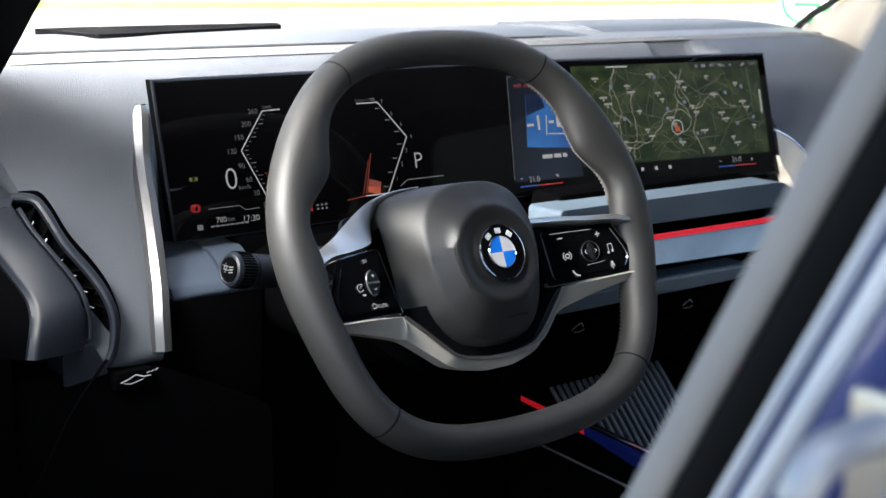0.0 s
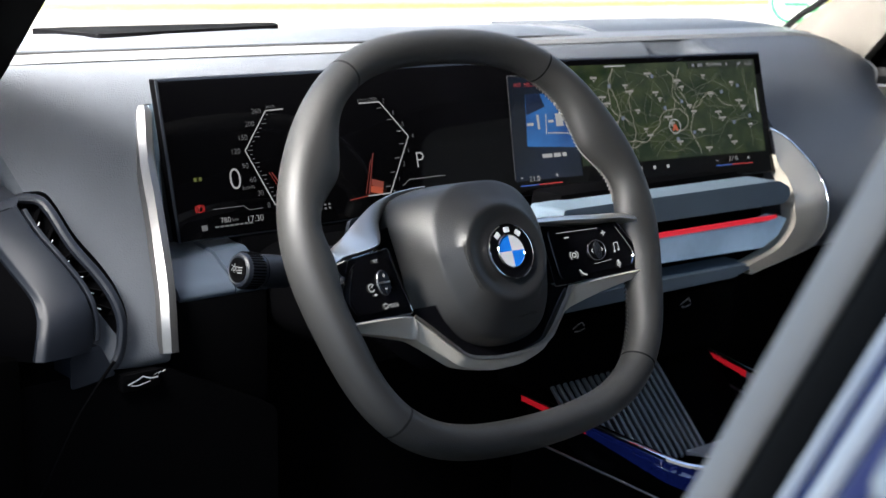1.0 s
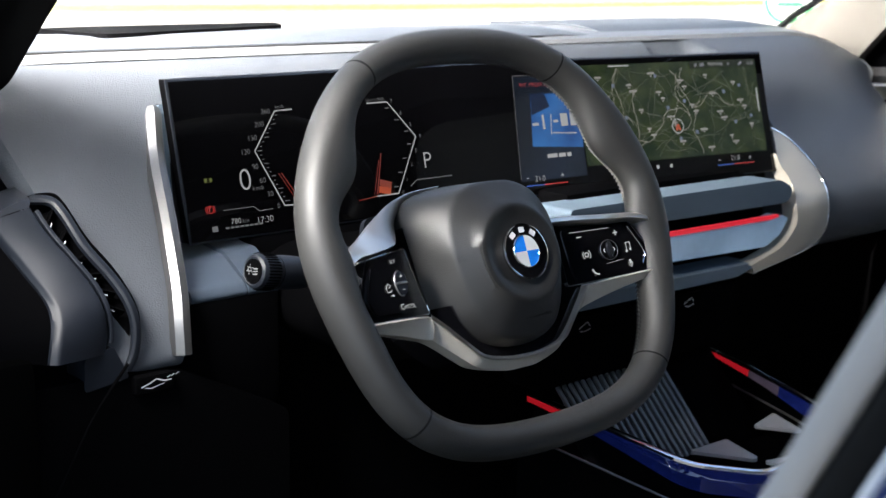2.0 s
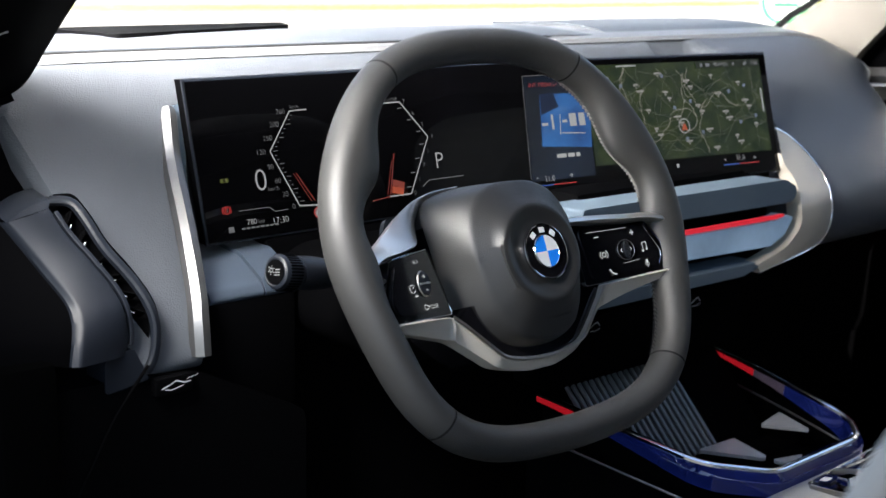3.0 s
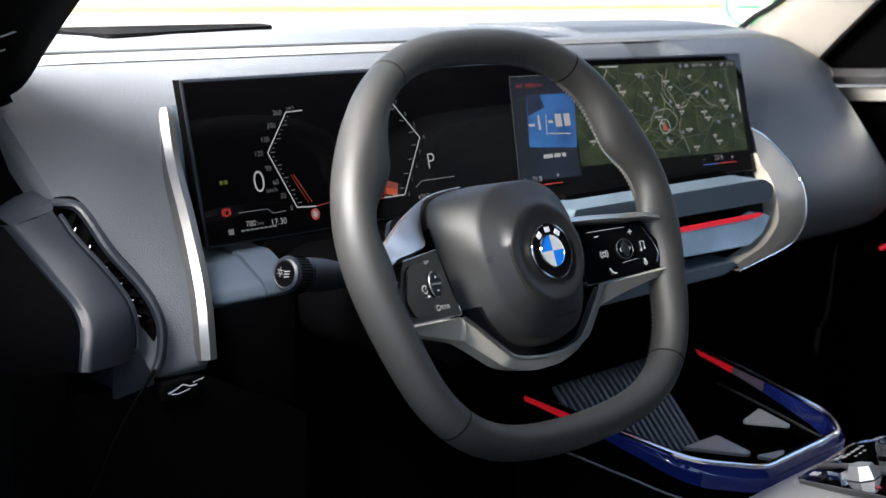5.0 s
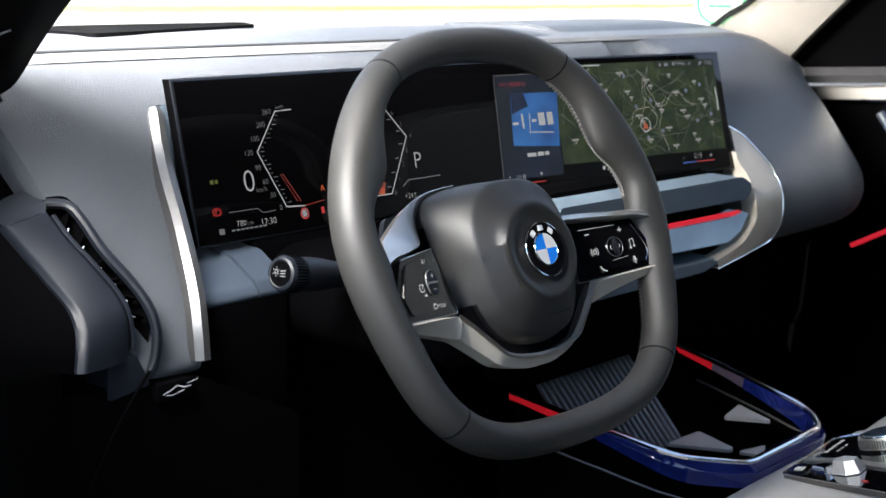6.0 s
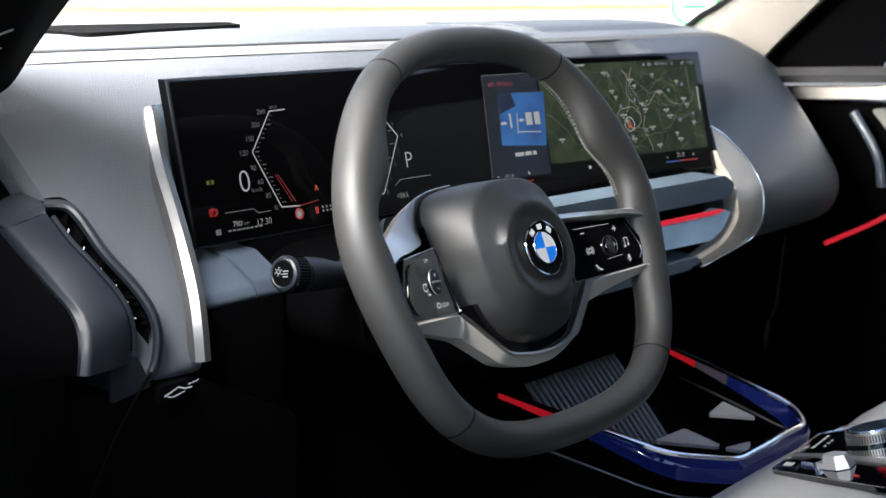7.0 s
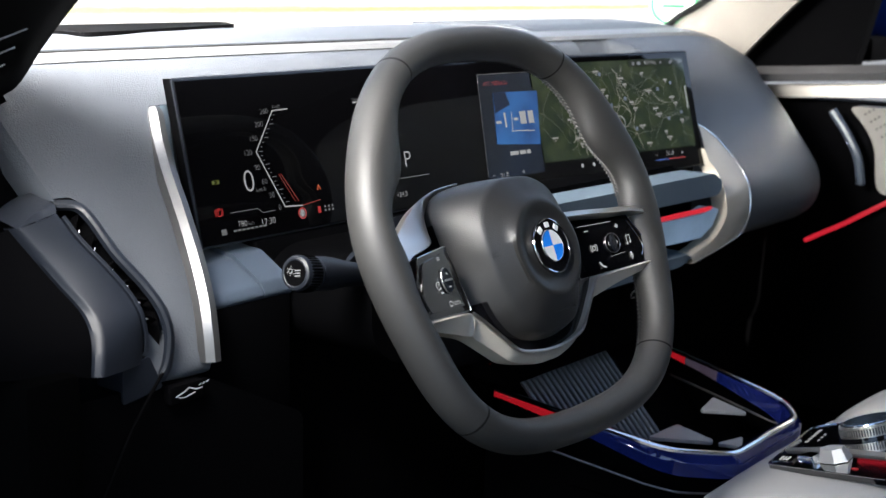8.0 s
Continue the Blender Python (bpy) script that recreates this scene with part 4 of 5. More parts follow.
        for k in range(-6, 7):
            w = 0.0026 * math.sqrt(max(0.05, 1 - (k / 7) ** 2))
            part("knurl", box((DX, DY + 0.00115 * k, 0.0054 + spoke_z(DX)), (2 * w, 0.0005, 0.0005)), SATIN, roller)
        strokes("print", [(0.0915, -0.0095, 0.0965, -0.0095, 0.0009), (0.1310, -0.0115, 0.1360, -0.0115, 0.0009), (0.1335, -0.0140, 0.1335, -0.0090, 0.0009)]
                + ring_lines(0.0975, -0.0265, 0.0020, 0.0009) + ring_lines(0.0975, -0.0265, 0.0042, 0.0007, 8, 2.2, 4.1) + ring_lines(0.0975, -0.0265, 0.0042, 0.0007, 8, -1, 1)
                + polyline([(0.1415, -0.0300), (0.1415, -0.0225), (0.1460, -0.0225), (0.1460, -0.0290)], 0.0007) + [(0.1400, -0.0302, 0.1420, -0.0302, 0.0019), (0.1445, -0.0292, 0.1465, -0.0292, 0.0019)]
                + polyline([(0.0995, -0.0405), (0.1010, -0.0435), (0.1035, -0.0455), (0.1060, -0.0460)], 0.0014)
                + [(0.1420, -0.0385, 0.1420, -0.0425, 0.0022), (0.1420, -0.0430, 0.1420, -0.0460, 0.0006)] + polyline([(0.1400, -0.0410), (0.1402, -0.0438), (0.1438, -0.0438), (0.1440, -0.0410)], 0.0005)
                + [(0.085, -0.0040, 0.128, -0.0060, 0.0004), (0.116, -0.0380, 0.135, -0.0370, 0.0003)], GLOW_PRINT, panel, on_panel)
        strokes("dial_marks", polyline([(DX - 0.0045, DY + 0.0018), (DX - 0.0062, DY), (DX - 0.0045, DY - 0.0018)], 0.0007) + polyline([(DX + 0.0045, DY + 0.0018), (DX + 0.0062, DY), (DX + 0.0045, DY - 0.0018)], 0.0007), GLOW_PRINT, dial, lambda x, y: on_panel(x, y) + Vector((0, 0, 0.0008)))

# ---- light stalk ----
stalk = thing("light_stalk", "black light switch stalk with ribbed end", "stalk")
a, b = Vector((-0.492, 0.102, 0.953)), Vector((-0.570, 0.092, 0.968))
d = (b - a).normalized()
turn = d.to_track_quat("Z", "Y").to_matrix().to_4x4()


def lathe(profile, origin, n=32):
    """Rings of radius r at height h along the stalk's axis."""
    rows = [[origin + turn @ Vector((r * math.cos(t), r * math.sin(t), h)) for t in np.linspace(0, 2 * math.pi, n, endpoint=False)] for r, h in profile]
    return grid(rows, closed_cols=True, caps=True)


part("stem", lathe([(0.011, -0.03), (0.010, 0.0), (0.0115, 0.02), (0.0135, 0.035), (0.0142, 0.045), (0.0142, 0.062)], a), PLASTIC, stalk)
knob = part("knob", lathe([(0.0140, 0.063), (0.0148, 0.066), (0.0148, 0.080), (0.0136, 0.0835), (0.0115, 0.0845), (0.0105, 0.0840)], a), PLASTIC, stalk, "ribbed grey turning knob")
for k in range(36):
    t = 2 * math.pi * k / 36
    p0, p1 = (a + turn @ Vector((0.0150 * math.cos(t), 0.0150 * math.sin(t), h)) for h in (0.067, 0.080))
    part("rib", sweep([p0, p1], circle(0.0007, 5), up=(0.3, 0.2, 1)), BLACK, knob)
flat = Matrix.Translation(a + d * 0.0848) @ turn
face = lambda x, y: flat @ Vector((x, y, 0.0003))
part("button", disc(0.0103, -0.002, 0.0, 0.0006, m=flat), BLACK, knob)
strokes("lamp_symbol", ring_lines(-0.004, 0.001, 0.0018, 0.0008, 10) + [(-0.004 + 0.0028 * math.cos(t), 0.001 + 0.0028 * math.sin(t), -0.004 + 0.004 * math.cos(t), 0.001 + 0.004 * math.sin(t), 0.0007) for t in np.linspace(0.5, 5.8, 6)] + [(0.0005, 0.002 - 0.0022 * k, 0.006, 0.003 - 0.0022 * k, 0.0009) for k in range(3)], GLOW_PRINT, knob, face, "white lamp symbol")


def on_stem(u, h):
    t = radians(200) + u / 0.0145
    return a + turn @ Vector((0.0145 * math.cos(t), 0.0145 * math.sin(t), h))


for word, u, h in (("AUTO", 0.004, 0.055), ("REAR", 0.0105, 0.046)):
    o, side, along = on_stem(u, h), (on_stem(u + 0.001, h) - on_stem(u, h)).normalized(), d
    m = Matrix((-along, -side, (-along).cross(-side))).transposed().to_4x4()
    m.translation = o
    writing("switch_letters", word, 0.0042, GLOW_PRINT, stalk, m)
strokes("stem_print", [(-0.004 + 0.006 * k, 0.050, -0.004 + 0.006 * k, 0.059, 0.0022) for k in range(3)] + [(-0.006, 0.0455, 0.010, 0.0455, 0.0016)], GLOW_PRINT, stalk, on_stem, "white switch print")
part("socket", lathe([(0.026, -0.042), (0.024, -0.016), (0.018, -0.012), (0.016, -0.02)], a), PLASTIC, stalk, "grey stalk socket")

# ---- centre dash: bars, air outlet and light strip ----
bar_out = thing("centre_trim", "blue grey bars and light strip below the screen", "dash trim", kind="structure")
part("recess", box((0.06, 0.20, 0.90), (0.36, 0.05, 0.15), 0.01), BLACK, bar_out)


def front_bar(name, pts, y, mat, label, depth=0.05, radius=0.006, bevel=0.002):
    return part(name, prism(rounded(pts, radius, 4), -y - depth, -y, bevel, FRONT, segments=3), mat, bar_out, label)


front_bar("upper_bar", [(-0.16, 0.968), (0.206, 0.9655), (0.230, 0.955), (0.231, 0.943), (0.220, 0.936), (-0.16, 0.941)], 0.131, BAR, "blue grey satin bar", bevel=0.004)
# pale blue and faint glow of the second panel imitate reflected sky
front_bar("sky_sheen_panel", [(-0.16, 0.921), (0.19, 0.9165), (0.214, 0.9215), (0.230, 0.916), (0.2145, 0.8965), (0.186, 0.885), (-0.16, 0.895)], 0.133, material("glass with sky sheen", (0.36, 0.48, 0.6), 0.15, coat=1.0, vary=0.2, patch=14, emit=(0.35, 0.62, 0.95), power=0.045), "glossy panel with painted, faintly glowing pale blue sky sheen", depth=0.02, radius=0.003)
RED_GLOW = glow("red light strip", (1.0, 0.03, 0.06), 0.2)
front_bar("red_line", [(-0.16, 0.9275), (0.205, 0.9235), (0.208, 0.9205), (0.19, 0.9185), (-0.16, 0.922)], 0.1305, RED_GLOW, "red light line", depth=0.003, radius=0.001, bevel=0.0004)
front_bar("lower_bar", [(-0.16, 0.873), (0.165, 0.869), (0.176, 0.866), (0.13, 0.856), (-0.16, 0.857)], 0.131, BAR, "blue grey satin lower bar", radius=0.003)
LOOP = material("beige satin metal paint", (0.30, 0.275, 0.235), 0.5, metal=0.25, grain=0.05, scale=2500, vary=0.05)
outer = [(0.256, 0.187, 1.020), (0.285, 0.181, 1.006), (0.306, 0.164, 0.981), (0.315, 0.148, 0.958), (0.311, 0.133, 0.935), (0.3065, 0.128, 0.905), (0.292, 0.128, 0.885), (0.262, 0.128, 0.873), (0.155, 0.128, 0.8575)]
inner = [(0.244, 0.168, 0.990), (0.246, 0.162, 0.976), (0.249, 0.152, 0.963), (0.248, 0.140, 0.945), (0.240, 0.131, 0.930), (0.239, 0.128, 0.910), (0.227, 0.128, 0.895), (0.204, 0.128, 0.881), (0.150, 0.128, 0.868)]
so, si = spline(outer, 60), spline(inner, 60)
rows = [[q + Vector((0, 0.02, 0)), q + Vector((0, 0.001, 0)), q + Vector((0, -0.002, 0)), mix(q, p, 0.5) + Vector((0, -0.003, 0)), mix(q, p, 0.93) + Vector((0, -0.003, 0)), p + Vector((0, -0.0015, 0)), p + Vector((0, 0.02, 0))] for p, q in zip(so, si)]
part("loop_trim", grid(rows), LOOP, bar_out, "warm satin metal loop trim", 50)
part("loop_edge", sweep([p + Vector((-0.001, -0.0018, 0)) for p in so], circle(0.0012, 8), up=(0, -1, 0)), CHROME, bar_out, "bright loop edge")
for x, y, z in ((0.092, 0.17, 0.822), (-0.09, 0.17, 0.822)):
    v = thing("outlet_wheel", "black air outlet adjuster with white symbol", "switch", group="outlet adjusters")
    part("thumb_wheel", prism(rounded([(x - 0.03, z - 0.012), (x + 0.03, z - 0.012), (x + 0.03, z + 0.012), (x - 0.03, z + 0.012)], 0.006), -y - 0.12, -y, 0.003, FRONT), BLACK, v)
    strokes("symbol", polyline([(x - 0.010, z), (x - 0.002, z + 0.004), (x + 0.004, z + 0.006), (x + 0.008, z + 0.001)], 0.0012) + polyline([(x - 0.008, z - 0.003), (x, z - 0.004), (x + 0.009, z - 0.002)], 0.0009), DIM_PRINT, v, lambda px, pz, y=y: Vector((px, y - 0.0006, pz)))
front_bar("lower_face", [(-0.16, 0.85), (0.17, 0.85), (0.19, 0.835), (0.19, 0.76), (-0.16, 0.76)], 0.175, BLACK, "", bevel=0.004)

# ---- centre console ----
console = thing("centre_console", "black centre console with blue lit tray rim", "console")
RIM = rounded([(-0.129, 0.215), (-0.0925, 0.012), (-0.034, -0.0385), (0.128, -0.0365), (0.167, -0.002), (0.181, 0.100), (0.190, 0.245)], [0, 0.022, 0.016, 0.016, 0.03, 0.05, 0], 6)


def tray_z(y):
    return 0.708 + 0.16 * y


rim = []
for (x0, y0), (x1, y1) in zip(RIM[6:-7], RIM[7:-6]):
    k = max(1, int(math.hypot(x1 - x0, y1 - y0) / 0.008))
    rim += [Vector((mix(x0, x1, i / k), mix(y0, y1, i / k), tray_z(mix(y0, y1, i / k)))) for i in range(k)]
rim.append(Vector((*RIM[-7], tray_z(RIM[-7][1]))))
cx = 0.025
part("rim_line", sweep(rim, [(-0.004, -0.002), (-0.004, 0.0012), (-0.002, 0.002), (0.002, 0.002), (0.004, 0.0008), (0.004, -0.002)]), CHROME, console, "polished tray rim", 50)


def glass_band(name, power, colour, lo, hi, label):
    """A stretch of the lit glass round the tray: chamfer, outer face and inner face, thinner towards the dash."""
    m = material(name, tuple(0.07 * c + 0.003 for c in colour), 0.08, coat=1.0, emit=colour, power=power, vary=0.25, patch=25)
    rows = []
    for i in range(lo, hi):
        p = rim[i]
        along = (rim[min(i + 1, LAST)] - rim[max(i - 1, 0)]).normalized()
        out = along.cross(Vector((0, 0, 1))).normalized()
        if out.dot(Vector((p.x - cx, p.y - 0.1, 0))) < 0:
            out = -out
        k = table(p.y, [0.0, 0.06, 0.12, 0.2], [1.0, 0.75, 0.5, 0.32])
        rows.append([p + out * w * max(k, 0.4) + Vector((0, 0, h * k)) for w, h in ((0.0035, -0.0025), (0.0085, -0.0075), (0.0100, -0.0110), (0.0085, -0.0270), (-0.002, -0.0280), (-0.0085, -0.0240), (-0.0060, -0.0040))])
    return part(name, grid(rows, closed_cols=True, caps=True), m, console, label, 28)


LAST = len(rim) - 1
near_end, far_end = next(i for i, p in enumerate(rim) if p.y < 0.135), next(i for i, p in enumerate(rim) if p.x > 0.1 and p.y > 0.085)
far_red = next(i for i, p in enumerate(rim) if p.x > 0.1 and p.y > 0.135)
glass_band("red_band", 0.10, (1.0, 0.02, 0.04), 0, near_end + 1, "red lit glass band end")
glass_band("blue_band", 0.010, (0.03, 0.08, 0.75), near_end, far_end + 1, "blue lit glass band")
glass_band("pale_band", 0.012, (0.55, 0.42, 0.62), far_end, far_red + 1, "pale violet lit glass band")
glass_band("far_red_band", 0.10, (1.0, 0.02, 0.04), far_red, LAST + 1, "red lit glass band end")
low = [p + Vector(((p.x - cx) * 0.10, -0.014 if p.y < 0.02 else 0, -0.042)) for p in rim]
part("base_line", sweep(low, circle(0.0014, 8)), SATIN, console, "thin silver base line")
skirt = [[p + Vector((0, 0, -0.003)) for p in low], [Vector((p.x * 1.02, p.y, 0.32)) for p in low]]
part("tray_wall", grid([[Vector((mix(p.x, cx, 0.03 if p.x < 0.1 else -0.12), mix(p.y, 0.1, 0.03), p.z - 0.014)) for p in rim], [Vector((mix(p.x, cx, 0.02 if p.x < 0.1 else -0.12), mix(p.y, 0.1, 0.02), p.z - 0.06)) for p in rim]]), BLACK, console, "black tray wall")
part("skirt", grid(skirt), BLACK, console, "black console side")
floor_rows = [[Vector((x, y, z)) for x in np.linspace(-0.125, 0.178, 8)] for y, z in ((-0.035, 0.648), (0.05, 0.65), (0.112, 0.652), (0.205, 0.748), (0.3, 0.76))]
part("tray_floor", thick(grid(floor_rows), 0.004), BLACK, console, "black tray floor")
part("tray_step", box((0.0, 0.275, 0.755), (0.22, 0.03, 0.02), 0.003), PLASTIC, console)
pad_m = Matrix.Translation((0, 0.115, 0.657)) @ pose(0, 0, 0, math.degrees(math.atan2(0.096, 0.093)))
RIBBED = material("ribbed rubber", (0.10, 0.113, 0.125), 0.4, grain=0.1)
for k in range(18):
    x = -0.100 + 0.0102 * k
    part("rib", box((x, 0.062, 0.0025), (0.0052, 0.124, 0.005), 0.0012, None, 1), RIBBED, console).matrix_local = pad_m
FLAP = material("silver grey plastic", (0.42, 0.42, 0.42), 0.35, metal=0.3)
for name, pts, z in (("cup_flap", [(0.008, 0.092), (0.072, 0.089), (0.052, 0.030), (0.044, 0.028)], 0.674), ("cup_flap", [(0.108, 0.078), (0.164, 0.090), (0.138, 0.030)], 0.686), ("cup_flap", [(0.070, 0.034), (0.112, 0.022), (0.080, 0.006)], 0.664)):
    part(name, prism(rounded(pts, 0.005, 4), z, z + 0.004, 0.0012), FLAP, console, "satin silver grey cup holder flap")

# armrest and gear controls
arm = thing("armrest", "light grey leather console armrest", "armrest")
rows = []
for y, z, w in ((-0.048, 0.60, 0.0), (-0.048, 0.672, 0.0), (-0.055, 0.686, 0.0), (-0.09, 0.699, 0.0), (-0.16, 0.722, 0.0), (-0.26, 0.757, 0.0), (-0.34, 0.775, 0.0), (-0.7, 0.775, 0.0)):
    rows.append([Vector((x, y, z - dz)) for x, dz in ((-0.150, 0.2), (-0.152, 0.03), (-0.146, 0.008), (-0.13, 0.0), (-0.06, -0.002), (0.03, -0.003), (0.12, -0.002), (0.19, 0.0), (0.205, 0.008), (0.21, 0.03), (0.21, 0.2))])
part("cushion", thick(grid(rows), 0.005), CLOTH_GREY, arm, "", 50)
part("piping", sweep([Vector((x, -0.0485, 0.674 - 0.6 * max(0, abs(x - 0.03) - 0.165))) for x in np.linspace(-0.148, 0.208, 30)], circle(0.0018, 8)), CLOTH_GREY, arm, "sewn edge piping")
gear = thing("gear_panel", "gloss black gear panel with silver knob", "control panel")
SL = math.atan2(0.035, 0.1)
GM = Matrix.Translation((0.03, -0.075, 0.6985)) @ pose(0, 0, 0, -math.degrees(SL))
part("plate", prism(rounded([(-0.071, -0.007), (0.094, 0.018), (0.104, -0.006), (0.104, -0.19), (-0.182, -0.185)], 0.006), -0.004, 0.0022, 0.0008), PIANO, gear, "gloss black plate")
part("plate_edge", sweep([Vector((x, y, 0.0024)) for x, y in rounded([(-0.071, -0.007), (0.094, 0.018), (0.104, -0.006), (0.104, -0.19), (-0.182, -0.185)], 0.008)], circle(0.0008, 6), closed=True), CHROME, gear)
KX, KY = 0.030, -0.085
kn = part("rotary_knob", disc(0.034, 0.002, 0.016, 0.002, m=Matrix.Translation((KX, KY, 0)), n=48), SILVER, gear, "knurled silver rotary knob")
part("knob_top", disc(0.0285, 0.0162, 0.0185, 0.0012, m=Matrix.Translation((KX, KY, 0)), n=40), material("glass knob top", (0.05, 0.07, 0.10), 0.05, coat=1.0), kn, "dark glass knob top")
part("knob_ring", sweep([Vector((KX + 0.0305 * math.cos(t), KY + 0.0305 * math.sin(t), 0.0168)) for t in np.linspace(0, 2 * math.pi, 48, endpoint=False)], circle(0.0014, 8), closed=True), CHROME, kn, "bright ring round the glass top")
part("knob_foot", disc(0.0365, 0.002, 0.005, 0.001, m=Matrix.Translation((KX, KY, 0)), n=48), PIANO, kn, "gloss black foot ring")
for k in range(72):
    t = 2 * math.pi * k / 72
    part("knurl", box((KX + 0.0342 * math.cos(t), KY + 0.0342 * math.sin(t), 0.0100), (0.0013, 0.0013, 0.008), 0, None), SATIN, kn)
part("selector_slot", prism(rounded([(-0.008, 0.0), (-0.020, -0.004), (-0.044, -0.062), (-0.098, -0.150), (-0.082, -0.152), (-0.028, -0.062)], 0.003), 0.0022, 0.0040, 0.0008), SILVER, gear, "bright selector slot")
sel = part("selector", bevelled(prism([(-0.078, -0.070), (-0.066, -0.080), (-0.076, -0.106), (-0.098, -0.110), (-0.104, -0.098), (-0.092, -0.076)], 0.003, 0.016, 0.0, inset=0.006), 0.0020, 3), FLAP, gear, "silver gear selector")
part("selector_ramp", prism(rounded([(-0.072, -0.040), (-0.058, -0.052), (-0.072, -0.074), (-0.092, -0.070)], 0.004), 0.0022, 0.009, 0.002, inset=0.004), CHROME, gear, "polished ramp before the selector")
part("start_key", prism(rounded([(-0.066, -0.010), (-0.040, -0.006), (-0.050, -0.034), (-0.080, -0.040)], 0.003), 0.0022, 0.0042, 0.0006), PIANO, gear, "gloss black start key")
part("key_line", sweep([Vector((-0.034, -0.006, 0.0030)), Vector((-0.046, -0.040, 0.0030)), Vector((-0.060, -0.056, 0.0030))], circle(0.0007, 6)), CHROME, gear)
for k in range(5):
    x = 0.018 + 0.013 * k
    strokes("key_print", [(x, -0.010 + 0.002 * k, x + 0.006, -0.012 + 0.002 * k, 0.0030)] + ([(x + 0.002, -0.024 + 0.002 * k, x + 0.006, -0.025 + 0.002 * k, 0.0022)] if k < 3 else []), GLOW_PRINT, gear, lambda px, py: Vector((px, py, 0.0026)))
strokes("start_print", [(-0.066, -0.020, -0.052, -0.018, 0.0022), (-0.069, -0.025, -0.055, -0.023, 0.0022), (-0.071, -0.030, -0.057, -0.028, 0.0022)], GLOW_PRINT, gear, lambda px, py: Vector((px, py, 0.0046)))
strokes("lock_mark", [(-0.124, -0.125, -0.132, -0.134, 0.004)], glow("red lock mark", (1.0, 0.03, 0.03), 0.08), gear, lambda px, py: Vector((px, py, 0.0028)))
gear.matrix_world = GM

# passenger seat
seat = thing("passenger_seat", "light grey leather passenger seat cushion", "seat")
rows = []
for y, z in [(p[0], p[1]) for p in spline([(-0.006, 0.40, 0), (-0.008, 0.60, 0), (-0.018, 0.645, 0), (-0.045, 0.675, 0), (-0.10, 0.712, 0), (-0.2, 0.735, 0), (-0.62, 0.70, 0)], 26)]:
    rows.append([Vector((x, y, z + dz)) for x, dz in ((0.235, -0.25), (0.235, -0.04), (0.243, -0.012), (0.262, 0.0), (0.30, 0.004), (0.36, -0.004), (0.5, -0.008), (0.64, -0.004), (0.70, 0.004), (0.735, -0.006), (0.745, -0.03), (0.745, -0.25))])
part("cushion", thick(grid(rows), 0.01), CLOTH_GREY, seat, "", 60)
# unseen backrest, added to block window light reflected in the button panels
part("backrest", prism(rounded([(0.24, 0.62), (0.74, 0.62), (0.72, 1.16), (0.62, 1.24), (0.36, 1.24), (0.26, 1.16)], 0.05), -0.06, 0.06, 0.03, pose(0, -0.60, 0.10, 76) , 3), CLOTH_GREY, seat)

# ---- windscreen pillars ----
near_pillar = thing("near_windscreen_pillar", "black windscreen pillar trim with ribbed seal", "car pillar", kind="structure")
edge = spline([(-0.735, 0.303, 1.088), (-0.712, 0.297, 1.097), (-0.690, 0.288, 1.109), (-0.674, 0.272, 1.142), (-0.667, 0.226, 1.185), (-0.655, 0.12, 1.27), (-0.63, -0.06, 1.44), (-0.60, -0.2, 1.57)], 40)
rows = [[p, p + Vector((-0.01, -0.012, 0.004)), p + Vector((-0.05, -0.07, 0.02)), p + Vector((-0.14, -0.10, 0.0)), p + Vector((-0.16, 0.0, 0.0)), p + Vector((-0.05, 0.04, 0.0))] for p in edge]
part("trim", grid(rows, closed_cols=True, caps=True), BLACK, near_pillar, "black pillar trim")
for i in range(7):
    p = edge[5 + 2 * i] + Vector((-0.052, -0.074, 0.02))
    part("seal_rib", sweep([p + Vector((-0.09, -0.03, -0.02)) * q for q in (0.22, 0.55)], circle(0.0005, 6)), DIM_PRINT, near_pillar)
far_pillar = thing("far_windscreen_pillar", "beige cloth windscreen pillar trim", "car pillar", kind="structure")
fa = spline([(0.72, 0.52, 1.10), (0.71, 0.465, 1.140), (0.70, 0.407, 1.172), (0.68, 0.25, 1.28), (0.64, -0.02, 1.56)], 24)
fb = spline([(0.74, 0.40, 1.03), (0.715, 0.345, 1.088), (0.70, 0.252, 1.177), (0.69, 0.13, 1.29), (0.66, -0.12, 1.56)], 24)
rows = [[p + Vector((0.05, 0.03, 0)), p, p + Vector((-0.004, -0.01, 0)), mix(p, q, 0.5) + Vector((-0.014, 0, 0)), q + Vector((-0.002, 0.004, 0)), q + Vector((0.05, 0.02, 0))] for p, q in zip(fa, fb)]
part("trim", grid(rows), TRIM_BEIGE, far_pillar, "", 60)
part("glass_edge", sweep([p + Vector((-0.003, 0.008, 0.003)) for p in fa], circle(0.006, 8)), RUBBER, far_pillar, "black windscreen edge")
sticker = thing("windscreen_sticker", "round green and white sticker inside the windscreen", "sticker")
SM = Matrix.Translation((0.72, 0.49, 1.172)) @ Vector((-0.45, -0.75, -0.25)).to_track_quat("Z", "Y").to_matrix().to_4x4()
part("disc", disc(0.046, 0, 0.0006, m=SM), material("sticker white", (0.75, 0.8, 0.75), 0.5), sticker)
part("green_band", sweep([SM @ Vector((0.042 * math.cos(t), 0.042 * math.sin(t), 0.001)) for t in np.linspace(0, 2 * math.pi, 40, endpoint=False)], circle(0.003, 6), closed=True), material("sticker green", (0.03, 0.35, 0.12), 0.5), sticker)
